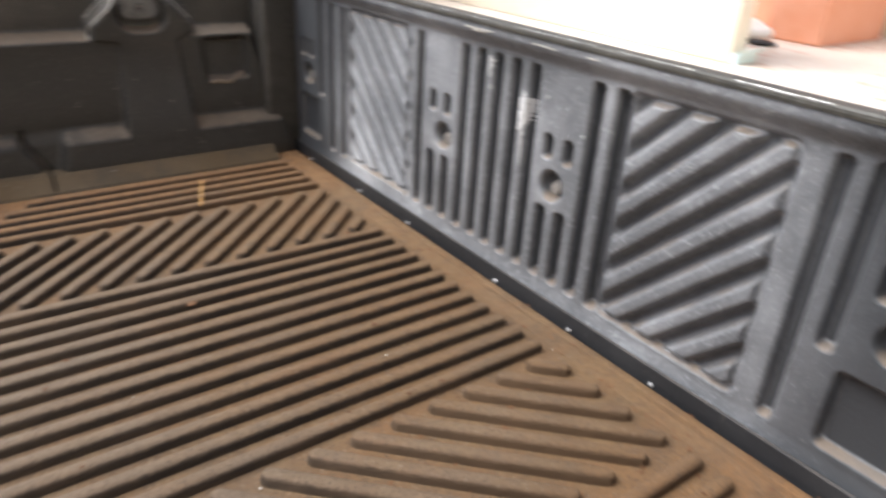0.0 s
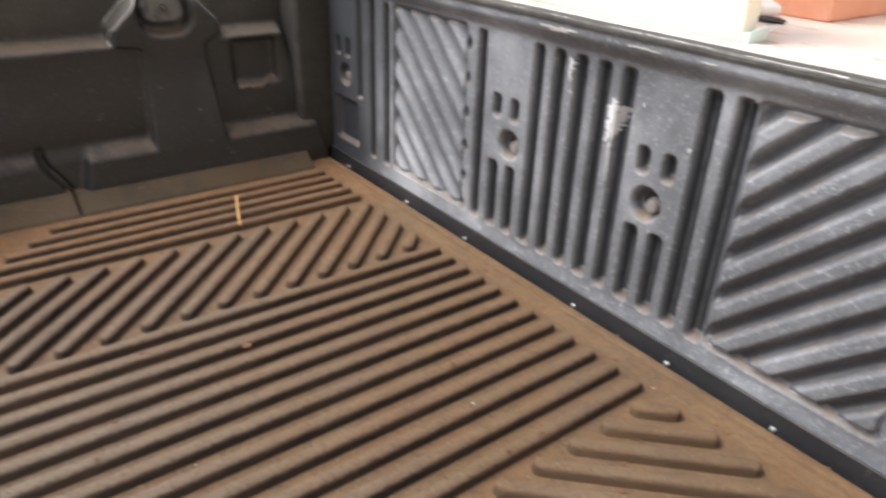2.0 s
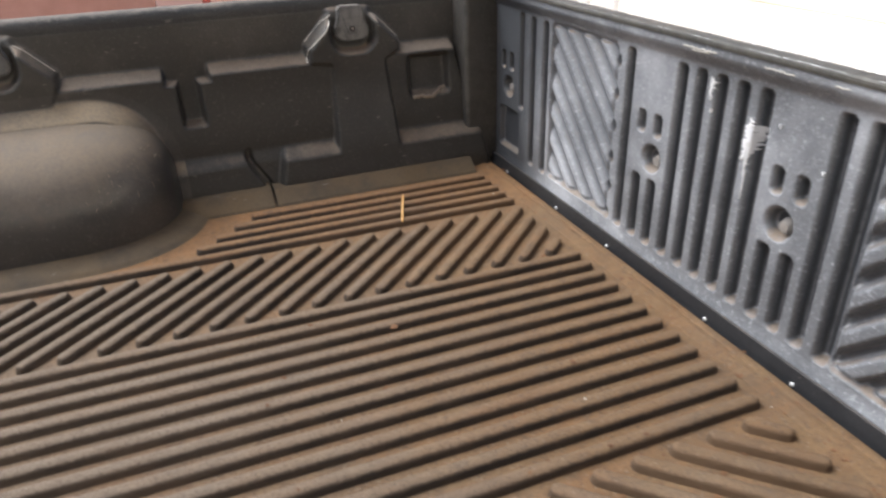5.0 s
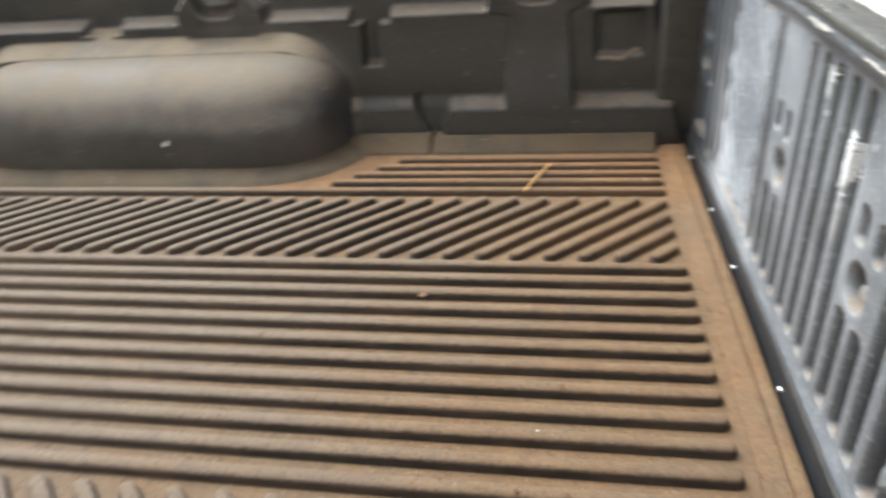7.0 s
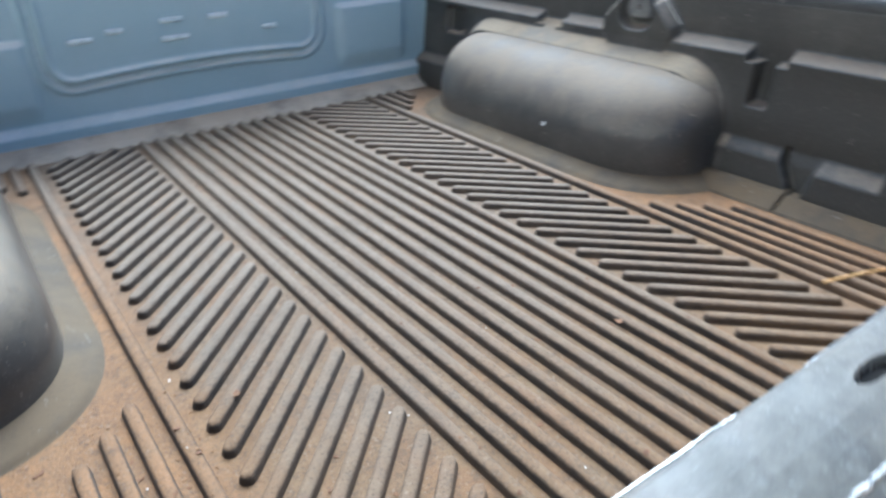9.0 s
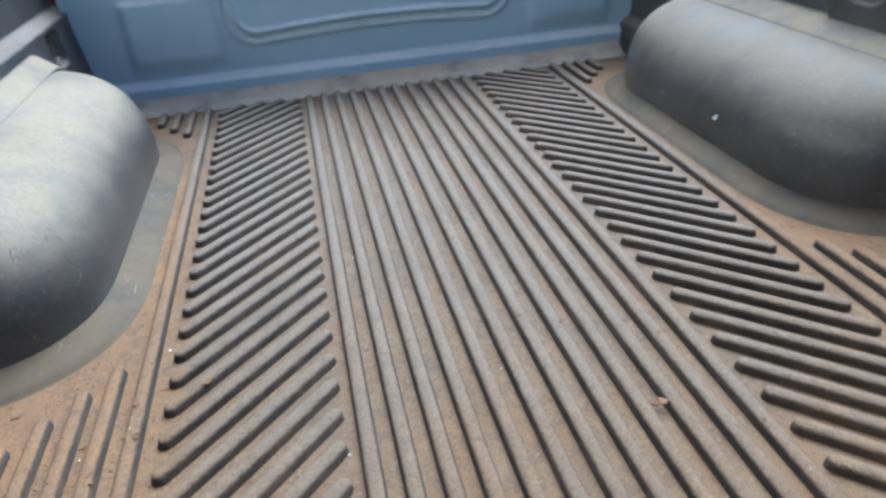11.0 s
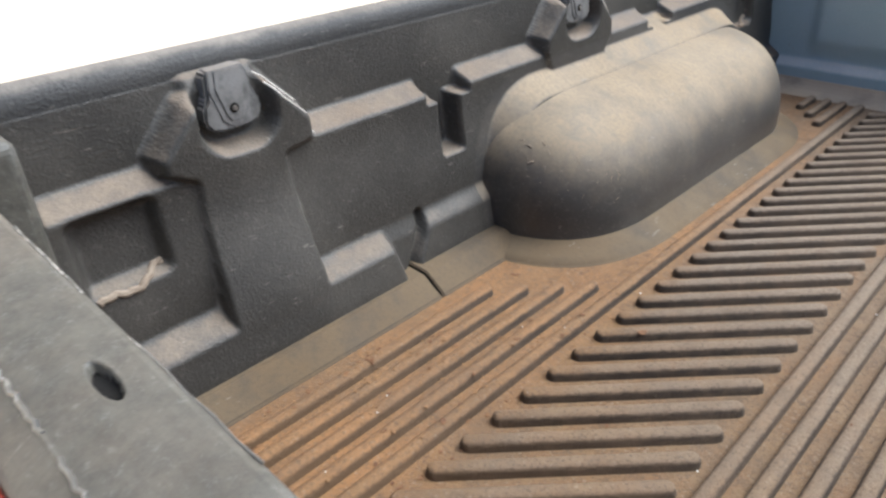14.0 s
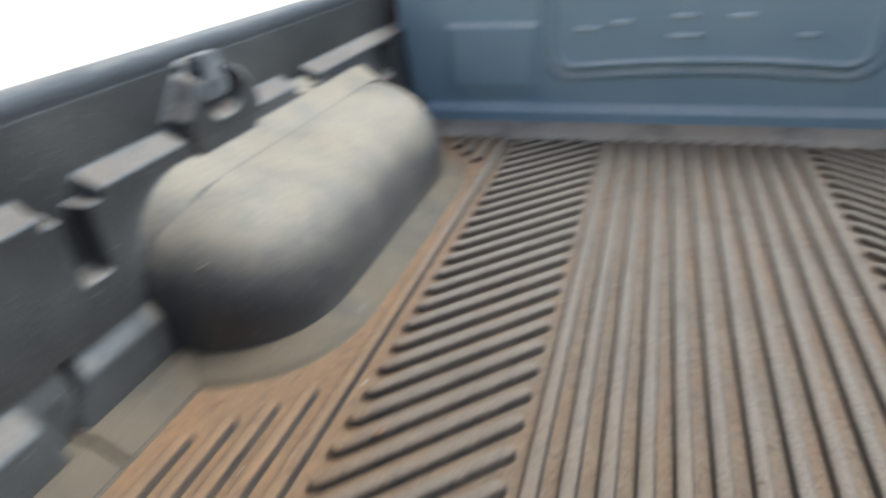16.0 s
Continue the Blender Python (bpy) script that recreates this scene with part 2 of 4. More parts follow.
M_TERRA = plain("terracotta_render", (0.76, 0.36, 0.22), (0.82, 0.44, 0.30), 0.9, 1.5, 0.3)
M_PINK = plain("pink_render", (0.86, 0.56, 0.46), (0.90, 0.64, 0.54), 0.9, 1.5, 0.2)
M_BROWN = plain("brown_laminate", (0.30, 0.150, 0.115), (0.37, 0.195, 0.155), 0.6, 3.0, 0.1)
M_CRUST = plain("dust_crust", (0.23, 0.175, 0.125), (0.30, 0.25, 0.19), 0.95, 90.0, 0.5)
M_TEAL = plain("teal_sheet", (0.62, 0.80, 0.80), (0.75, 0.86, 0.85), 0.6)
M_BLACK = plain("black_rubber", (0.03, 0.03, 0.03), (0.05, 0.05, 0.05), 0.7)
# Near-black that stands in for the shade inside holes and recesses.
M_HOLE_SHADE = plain("hole_shade", (0.006, 0.005, 0.004), (0.012, 0.010, 0.008), 1.0)
M_WHITE = plain("white_plastic", (0.8, 0.8, 0.78), (0.85, 0.85, 0.83), 0.5)


# ---- mesh helpers ----
def part(name, bm, material, parent=None, label="", smooth=False):
    """Links a bmesh, or a ready mesh, as one object under parent."""
    if isinstance(bm, bpy.types.Mesh):
        me = bm
    else:
        me = bpy.data.meshes.new(name)
        bm.to_mesh(me)
        bm.free()
    if material and not me.materials:
        me.materials.append(material)
    if smooth:
        me.polygons.foreach_set("use_smooth", [True] * len(me.polygons))
    ob = new(name, me)
    ob.parent = parent
    return tagged(ob, label)


def thing(name, label, category, group="", kind=""):
    return tagged(new(name), label, category, group, kind)


def box(x0, x1, y0, y1, z0, z1, bevel=0.0, seg=2):
    bm = bmesh.new()
    bmesh.ops.create_cube(bm, size=1)
    for v in bm.verts:
        v.co = ((x0 + x1) / 2 + v.co.x * (x1 - x0), (y0 + y1) / 2 + v.co.y * (y1 - y0), (z0 + z1) / 2 + v.co.z * (z1 - z0))
    if bevel:
        bmesh.ops.bevel(bm, geom=bm.edges[:], offset=bevel, segments=seg, affect="EDGES", profile=0.5)
    return bm


def ss(a, b, x):
    t = np.clip((x - a) / (b - a), 0, 1)
    return t * t * (3 - 2 * t)


def band(x, a, b, e):
    """1 between a and b, with soft edges e wide."""
    return ss(a - e / 2, a + e / 2, x) * (1 - ss(b - e / 2, b + e / 2, x))


def poly_sd(u, v, pts):
    """Signed distance to a polygon (negative inside)."""
    d = np.full(u.shape, 1e9)
    inside = np.zeros(u.shape, bool)
    for (ax, ay), (bx, by) in zip(pts, pts[1:] + pts[:1]):
        ex, ey = bx - ax, by - ay
        t = np.clip(((u - ax) * ex + (v - ay) * ey) / (ex * ex + ey * ey), 0, 1)
        d = np.minimum(d, np.hypot(u - ax - t * ex, v - ay - t * ey))
        if ey:
            inside ^= ((ay > v) != (by > v)) & (u < ax + (v - ay) * ex / ey)
    return np.where(inside, -d, d)


def box_sd(u, v, u0, u1, v0, v1, r):
    qx = np.abs(u - (u0 + u1) / 2) - (u1 - u0) / 2 + r
    qy = np.abs(v - (v0 + v1) / 2) - (v1 - v0) / 2 + r
    return np.hypot(np.maximum(qx, 0), np.maximum(qy, 0)) + np.minimum(np.maximum(qx, qy), 0) - r


def sheet(name, front, back, flip=False):
    """A closed shell from two grids of points (rows, columns, 3)."""
    r, c = front.shape[:2]
    co = np.concatenate([front.reshape(-1, 3), back.reshape(-1, 3)])
    i = np.arange(r * c).reshape(r, c)
    a = np.stack([i[:-1, :-1], i[:-1, 1:], i[1:, 1:], i[1:, :-1]], -1).reshape(-1, 4)
    faces = [a, a[:, ::-1] + r * c]
    for edge in (i[0, ::-1], i[-1], i[:, 0], i[::-1, -1]):
        faces.append(np.stack([edge[:-1], edge[1:], edge[1:] + r * c, edge[:-1] + r * c], -1)[:, ::-1])
    f = np.concatenate(faces)
    if flip:
        f = f[:, ::-1]
    me = bpy.data.meshes.new(name)
    me.vertices.add(len(co)), me.vertices.foreach_set("co", co.astype(np.float32).ravel())
    me.loops.add(f.size), me.loops.foreach_set("vertex_index", f.astype(np.int32).ravel())
    me.polygons.add(len(f)), me.polygons.foreach_set("loop_start", np.arange(0, f.size, 4, dtype=np.int32))
    smooth = np.zeros(len(f), bool)
    smooth[:len(a)] = True
    me.polygons.foreach_set("use_smooth", smooth)
    me.update(), me.validate()
    return me


def tube(points, r, seg=8):
    """A round bar along points."""
    bm = bmesh.new()
    rings = []
    for i, p in enumerate(points):
        p = Vector(p)
        d = Vector(points[min(i + 1, len(points) - 1)]) - Vector(points[max(i - 1, 0)])
        q = d.to_track_quat("Z", "Y")
        rings.append([bm.verts.new(p + q @ Vector((r * math.cos(2 * math.pi * k / seg), r * math.sin(2 * math.pi * k / seg), 0))) for k in range(seg)])
    for a, b in zip(rings, rings[1:]):
        for k in range(seg):
            bm.faces.new((a[k], a[(k + 1) % seg], b[(k + 1) % seg], b[k]))
    bm.faces.new(rings[0][::-1]), bm.faces.new(rings[-1])
    return bm


def extrude_x(prof, x0, x1):
    bm = bmesh.new()
    a = [bm.verts.new((x0, y, z)) for y, z in prof]
    b = [bm.verts.new((x1, y, z)) for y, z in prof]
    bm.faces.new(a), bm.faces.new(b[::-1])
    for i in range(len(a)):
        bm.faces.new((a[i], b[i], b[(i + 1) % len(a)], a[(i + 1) % len(a)]))
    bmesh.ops.recalc_face_normals(bm, faces=bm.faces[:])
    return bm


# ---- the truck's bed: x to the right side, y to the cab, z up from the rib tops ----
XC = -0.013          # middle of the bed
HEAD_Y = 1.755       # front panel
FLOOR_Z = -0.007

bed_liner = thing("bed_liner", "dusty black moulded plastic liner inside a pickup bed", "bed liner")
truck = thing("pickup_truck", "red pickup truck with grey steel tailgate edge, tailgate closed", "pickup truck")


def boss(y, z, y0, pillar):
    """Raised mount of a tie-down hook in the wall: 1 on top, 0 outside."""
    outline = [(0.193, 0.274), (0.238, 0.322), (0.254, 0.330), (0.328, 0.334), (0.340, 0.329), (0.390, 0.276), (0.392, 0.240)]
    outline += [(0.350, 0.234), (0.366, 0.0), (0.208, 0.0), (0.224, 0.236), (0.192, 0.252)] if pillar else [(0.36, 0.205), (0.21, 0.205), (0.190, 0.252)]
    top = 1 - ss(-0.010, 0.006, poly_sd(y - y0, z, outline))
    cradle = box_sd(y - y0, z, 0.249, 0.339, 0.260, 0.42, 0.034)
    return top, 1 - ss(-0.008, 0.006, cradle)


def wall_half_width(y, z):
    """Distance of the side wall's inner face from the bed's middle."""
    p = 0.006 * ss(0.385, 0.27, z)
    mid = ss(0.266, 0.243, z) * ss(0.066, 0.080, y - 0.25 * (z - 0.25))
    for a, b in ((0.604, 0.642), (1.192, 1.232)):
        notch = band(y, a, b, 0.008) * ss(0.150, 0.160, z)
        step = band(y, a - 0.022, b + 0.022, 0.006) * ss(0.232, 0.236, z)
        mid = mid * (1 - np.maximum(notch, step))
    mid = mid * (1 - 0.5 * (1 - ss(-0.010, 0.005, box_sd(y, z, 0.092, 0.182, 0.157, 0.240, 0.010))))
    mid = mid * (1 - 0.55 * (1 - ss(-0.006, 0.006, box_sd(y, z, 1.555, 1.64, 0.162, 0.232, 0.012))))
    p = p + 0.033 * mid + 0.014 * ss(0.235, 0.09, z)
    low = ss(0.094, 0.063, z)
    split = 0.503 + 0.034 * ss(0.005, 0.085, z)
    open_ = np.maximum.reduce([band(y, -0.2, 0.478 - 0.25 * (z - 0.04), 0.02), 0.30 * band(y, 0.40, 0.53, 0.01), 0.58 * ss(split + 0.001, split + 0.009, y) * (1 - ss(1.195, 1.205, y)), band(y, 1.2, 1.9, 0.01)])
    p = p + 0.031 * low * open_ + 0.009 * ss(0.075, 0.01, z)
    for y0, pillar in ((0.0, True), (0.646, False)):
        top, cradle = boss(y, z, y0, pillar)
        want = (0.046 + 0.042 * ss(0.23, 0.03, z)) * top
        p = np.maximum(p, want)
        p = p * (1 - cradle * ss(0.25, 0.262, z)) + (0.004 + 0.012 * ss(0.352, 0.325, z)) * cradle * ss(0.25, 0.262, z)
    flange = box_sd(y, z, 0.668, 1.560, -0.4, 0.233, 0.14)
    p = np.maximum(p, 0.008 + 0.074 * np.clip((0.012 - flange) / 0.048, -0.2, 1.0))
    crack = band(y, split - 0.007, split + 0.003, 0.006) * ss(0.098, 0.084, z)
    p = p - 0.014 * crack
    return 0.762 - p


def side_wall(sign, name, label):
    y, z = np.meshgrid(np.linspace(0.0, HEAD_Y + 0.03, 520), np.linspace(-0.02, 0.352, 134))
    x = XC + sign * (wall_half_width(y, z) + 0.005 * ss(0.3395, 0.346, z))
    front = np.stack([x, y, z], -1)
    back = np.stack([np.full_like(x, XC + sign * 0.778), y, z], -1)
    me = sheet(name, front, back, sign < 0)
    me.materials.append(M_WALL), me.materials.append(M_ARCH)
    yc, zc = (y[1:, 1:] + y[:-1, :-1]) / 2, (z[1:, 1:] + z[:-1, :-1]) / 2
    collar = (box_sd(yc, zc, 0.668, 1.560, -0.4, 0.233, 0.14) < 0.010) & (wall_half_width(yc, zc) < 0.75)
    slots = np.zeros(len(me.polygons), np.int32)
    slots[:collar.size] = collar.ravel()
    me.polygons.foreach_set("material_index", slots)
    return part(name, me, None, bed_liner, label)


side_wall(1, "side_panel", "")
side_wall(-1, "side_panel", "")

# floor panel and the sloping strip where it meets the side walls
part("floor_panel", box(XC - 0.70, XC + 0.70, 0.050, HEAD_Y - 0.018, FLOOR_Z - 0.02, FLOOR_Z, 0.003), M_FLOOR, bed_liner, "floor with raised ribs under brown dust")
for sign in (-1, 1):
    for y0, y1, top in ((0.066, 0.5005, 0.019), (0.5008, 0.5045, 0.003), (0.5048, 0.70, 0.020)):
        bm = bmesh.new()
        prof = [(0.626, FLOOR_Z - 0.004), (0.630, FLOOR_Z + 0.003), (0.663, top), (0.745, top + 0.004), (0.745, FLOOR_Z - 0.004)]
        rings = [[bm.verts.new((XC + sign * u, y, w)) for u, w in prof] for y in (y0, y1)]
        for i in range(5):
            bm.faces.new((rings[0][i], rings[0][(i + 1) % 5], rings[1][(i + 1) % 5], rings[1][i]))
        bm.faces.new(rings[0][::-1]), bm.faces.new(rings[1])
        bmesh.ops.recalc_face_normals(bm, faces=bm.faces[:])
        bmesh.ops.bevel(bm, geom=bm.edges[:], offset=0.002, segments=2, affect="EDGES")
        part("floor_lip", bm, M_LIP, bed_liner)
part("front_lip", extrude_x([(1.684, FLOOR_Z - 0.003), (1.688, FLOOR_Z + 0.002), (1.700, 0.000), (1.712, 0.004), (1.722, 0.010), (1.730, 0.017), (1.7345, 0.024), (1.737, 0.024), (1.737, FLOOR_Z - 0.003)], XC - 0.68, XC + 0.68), M_FRONT, bed_liner, "pale dusty lip under the front panel")
# threshold strip at the tailgate end
TZ = FLOOR_Z
part("threshold_strip", extrude_x([(0.0085, TZ - 0.02), (0.0085, TZ - 0.004), (0.0110, TZ + 0.0008), (0.0150, TZ + 0.0024), (0.0210, TZ + 0.0022), (0.0235, TZ + 0.0004), (0.0262, TZ + 0.0004), (0.0288, TZ + 0.0026),
                                   (0.0345, TZ + 0.0028), (0.0400, TZ + 0.0016), (0.0470, TZ + 0.0006), (0.0520, TZ - 0.0006), (0.0520, TZ - 0.02)], XC - 0.69, XC + 0.69), M_FLOOR, bed_liner, "dusty ridged lip beside the tailgate")


ARCH_X, ARCH_R, ARCH_H = 0.735, 0.214, 0.199     # middle, half depth and crest of the wheel arch covers


def arch_plan(sign, a, yc, d):
    """A point of the cover's plan: a full, squarish curve round the near end, a rounder one at the far end."""
    near = math.sin(a) < 0
    m, reach = (2.6, 1.045) if near else (2.2, 1.0)
    c, q = math.cos(a), math.sin(a)
    u = math.copysign(abs(c) ** (2 / m), c) if abs(c) > 1e-6 else 0.0
    v = math.copysign(abs(q) ** (2 / m), q) if abs(q) > 1e-6 else 0.0
    return XC + sign * (ARCH_X + d * u), yc + d * reach * v


def cover_point(sign, a, s, out=0.0, yc=None):
    """A point on the wheel arch cover: a is the plan angle, s runs from foot to crest."""
    n = 2.5 + 0.9 * math.sin(a) ** 2
    if yc is None:
        yc = 0.896 if math.sin(a) < 0 else 1.325
    x, y = arch_plan(sign, a, yc, ARCH_R * (1 - s) + out)
    return x, y, 0.012 + (ARCH_H - 0.012) * (1 - (1 - s) ** n) ** (1 / n) + out


def wheel_arch(sign):
    """A loaf-shaped housing with rounded ends, and the sloping skirt at its foot."""
    r, ya, yb = ARCH_R, 0.896, 1.325
    path = [(math.pi * 1.5 - a, ya) for a in np.linspace(0, math.pi / 2, 26)]
    path += [(math.pi, yy) for yy in np.linspace(ya, yb, 30)[1:-1]]
    path += [(math.pi - a, yb) for a in np.linspace(0, math.pi / 2, 26)]

    def ring(dist, z):
        return [(*arch_plan(sign, a, yc, dist), z) for a, yc in path]

    def dome(s):
        return [cover_point(sign, a, s, 0.0, yc) for a, yc in path]
    front = np.array([ring(r + 0.002, -0.005), ring(r, 0.012)] + [dome(q ** 1.9) for q in np.linspace(0.03, 1, 30)])
    back = front.copy()
    back[..., 2] = np.minimum(back[..., 2] - 0.006, back[..., 2])
    back[..., 0] += sign * 0.006
    arch = part("wheel_arch", sheet("wheel_arch", front, back, sign > 0), M_ARCH if sign < 0 else M_ARCH_BARE, bed_liner, "smooth rounded wheel arch cover with dusty top")
    skirt = [(r + 0.046, FLOOR_Z - 0.003), (r + 0.043, FLOOR_Z + 0.004), (r + 0.030, 0.002), (r + 0.012, 0.009), (r + 0.002, 0.013), (r - 0.004, 0.014)]
    front = np.array([ring(d, z) for d, z in skirt])
    back = front - np.array([0, 0, 0.008])
    rnd = random.Random(12 + sign)
    marks = [(4.27, 0.082, 0.05, 0.0016), (4.30, 0.13, 0.03, 0.0010), (4.18, 0.15, 0.035, 0.0009)]
    marks += [(rnd.uniform(3.4, 4.4), rnd.uniform(0.01, 0.16), rnd.uniform(-0.02, 0.03), rnd.uniform(0.0003, 0.0006)) for _ in range(46 if sign < 0 else 22)]
    for a, s, da, rad in marks:
        ds = rnd.uniform(-0.012, 0.02)
        pts = [cover_point(sign, a + da * q, max(0.004, s + ds * q), 0.0001) for q in (0, 0.25, 0.5, 0.75, 1)]
        part("scuff_mark", tube(pts, rad, 6), M_CRUST, arch, "pale scuff")
    part("arch_skirt", sheet("arch_skirt", front, back, sign > 0), M_SKIRT, arch)


wheel_arch(1)
wheel_arch(-1)


# front panel
def front_panel():
    x, z = np.meshgrid(np.linspace(-0.75, 0.75, 330), np.linspace(-0.02, 0.44, 104))
    p = 0.020 * ss(0.068, 0.046, z)
    frame_sd = box_sd(x, z - 0.016 * np.cos(np.clip(x / 0.34, -1, 1) * math.pi / 2), -0.365, 0.325, 0.150, 0.60, 0.06)
    p = p + 0.012 * ss(0.010, -0.012, frame_sd)
    for off, w, h in ((0.0, 0.007, 0.013), (0.026, 0.006, 0.010)):
        p = p + h * np.exp(-((frame_sd - off + 0.002) / w) ** 2)
    p = p + 0.014 * ss(0.262, 0.246, z) * ss(0.07, 0.12, z) * band(x, -0.62, -0.40, 0.03)
    p = p + 0.014 * ss(0.262, 0.246, z) * ss(0.07, 0.12, z) * band(x, 0.40, 0.62, 0.03)
    y = HEAD_Y - p
    front = np.stack([x, y, z], -1)
    back = np.stack([x, np.full_like(x, HEAD_Y + 0.012), z], -1)
    ob = part("front_panel", sheet("front_panel", front, back, True), M_HAZED_HEAD, bed_liner, "front panel with moulded curved ridge, blue glare veil in its colour")
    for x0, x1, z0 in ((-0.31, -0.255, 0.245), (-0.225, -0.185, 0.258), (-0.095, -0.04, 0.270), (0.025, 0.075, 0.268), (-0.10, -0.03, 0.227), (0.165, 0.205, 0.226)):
        part("moulded_bar", box(x0, x1, HEAD_Y - 0.019, HEAD_Y - 0.010, z0 - 0.006, z0 + 0.006, 0.0035), M_HAZED_HEAD, ob)


front_panel()


# tie-down hooks
def plate(outline, x, sign, y0, rise, depth, bevel):
    """A moulded plate facing the bed's middle; rise gives how far its face stands off at a height."""
    bm = bmesh.new()
    a = [bm.verts.new((x - sign * rise(w), y0 + 0.2935 + 0.93 * u, w - 0.002)) for u, w in outline]
    b = [bm.verts.new((x - sign * (rise(w) - depth), y0 + 0.2935 + 0.93 * u, w - 0.002)) for u, w in outline]
    bm.faces.new(a), bm.faces.new(b[::-1])
    for i in range(len(a)):
        bm.faces.new((a[i], b[i], b[(i + 1) % len(a)], a[(i + 1) % len(a)]))
    bmesh.ops.recalc_face_normals(bm, faces=bm.faces[:])
    bmesh.ops.triangulate(bm, faces=[f for f in bm.faces if len(f.verts) > 4])
    sharp = [e for e in bm.edges if len(e.link_faces) == 2 and e.calc_face_angle(0) > 0.25]
    bmesh.ops.bevel(bm, geom=sharp, offset=bevel, segments=2, affect="EDGES")
    return bm


def tie_down(sign, y0):
    x = XC + sign * 0.745
    body = [(-0.028, 0.346), (-0.023, 0.350), (0.022, 0.351), (0.027, 0.347), (0.030, 0.320), (0.036, 0.314), (0.038, 0.296), (0.031, 0.286), (0.016, 0.283), (-0.016, 0.283), (-0.031, 0.286), (-0.038, 0.296), (-0.036, 0.314), (-0.030, 0.320)]
    lean = lambda w: 0.016 - 0.10 * max(0.0, w - 0.318)
    hook = part("tie_down_hook", plate(body, x, sign, y0, lean, 0.021, 0.003), M_HOOK, bed_liner, "dark grey plastic tie-down hook with centre screw")
    rim = [(-0.0235, 0.3500), (0.0225, 0.3510), (0.0265, 0.330), (0.0165, 0.296), (0.009, 0.2885), (-0.009, 0.2885), (-0.0165, 0.296), (-0.0265, 0.330)]
    part("tongue_rim", plate(rim, x, sign, y0, lambda w: lean(w) + 0.0014, 0.010, 0.0012), M_HOOK, hook)
    tong = [(-0.0165, 0.3495), (0.0165, 0.3500), (0.0195, 0.330), (0.0105, 0.2995), (0.006, 0.2935), (-0.006, 0.2935), (-0.0105, 0.2995), (-0.0195, 0.330)]
    part("tongue", plate(tong, x, sign, y0, lambda w: lean(w) + 0.0028, 0.010, 0.0012), M_HOOK, hook)
    face = x - sign * 0.0188
    turn = Matrix.Rotation(-sign * math.pi / 2, 4, "Y")
    # Black disc on the tongue, painted shade in place of a sunk recess.
    bm = bmesh.new()
    bmesh.ops.create_cone(bm, cap_ends=True, segments=16, radius1=0.0055, radius2=0.0050, depth=0.0016, matrix=Matrix.Translation((face, y0 + 0.2935, 0.3055)) @ turn)
    part("screw_recess_shade", bm, M_HOLE_SHADE, hook, "black disc for the shade of the screw recess")
    bm = bmesh.new()
    bmesh.ops.create_cone(bm, cap_ends=True, segments=14, radius1=0.0034, radius2=0.0028, depth=0.003, matrix=Matrix.Translation((face - sign * 0.0006, y0 + 0.2935, 0.3055)) @ turn)
    part("screw", bm, M_PIN, hook, "small worn screw")


for sign in (-1, 1):
    for y0 in (0.0, 0.646):
        tie_down(sign, y0)

# worn pale edges on the hook mounts
for sign in (-1, 1):
    for y0 in (0.0, 0.646):
        runs = [[(0.333, 0.332), (0.350, 0.321), (0.372, 0.300), (0.388, 0.284)], [(0.338, 0.322), (0.350, 0.305), (0.368, 0.289), (0.386, 0.272), (0.391, 0.248)]]
        if sign > 0:
            runs.append([(0.250, 0.329), (0.236, 0.320), (0.215, 0.298), (0.196, 0.278)])
        for run in runs:
            pts = []
            for (a, b), (c, d) in zip(run, run[1:]):
                for q in (0.0, 0.34, 0.67):
                    pts.append((a + (c - a) * q, b + (d - b) * q))
            pts.append(run[-1])
            yy, zz = np.array(pts).T
            half = wall_half_width(yy + y0, zz)
            part("worn_edge", tube([(XC + sign * (h - 0.0002), y + y0, z) for h, y, z in zip(half, yy, zz)], 0.0011, 6), M_CHIP, bed_liner, "pale worn edge")

# torn crust of dust along the pocket's foot
for sign in (-1, 1):
    for y0, y1, zz in ((0.098, 0.176, 0.152), (1.562, 1.632, 0.160)):
        yy = np.linspace(y0, y1, 17)
        f = (yy - y0) / (y1 - y0) if sign < 0 else (y1 - yy) / (y1 - y0)
        zw = zz + 0.013 * f ** 3 + 0.0022 * np.sin(f * 9.0) + 0.001 * np.sin(f * 31.0)
        half = wall_half_width(yy, zw)
        part("dust_crust", tube([(XC + sign * h, y, z) for h, y, z in zip(half, yy, zw)], 0.0042, 8), M_CRUST, bed_liner, "pale crust of dust in a pocket")

# ---- steel body ----
def extrude_y(prof, y0, y1):
    bm = bmesh.new()
    a = [bm.verts.new((x, y0, z)) for x, z in prof]
    b = [bm.verts.new((x, y1, z)) for x, z in prof]
    bm.faces.new(a), bm.faces.new(b[::-1])
    for i in range(len(a)):
        bm.faces.new((a[i], b[i], b[(i + 1) % len(a)], a[(i + 1) % len(a)]))
    bmesh.ops.recalc_face_normals(bm, faces=bm.faces[:])
    for f in bm.faces:
        f.smooth = True
    for e in bm.edges:
        e.smooth = len(e.link_faces) == 2 and e.calc_face_angle(0) < 0.7
    return bm


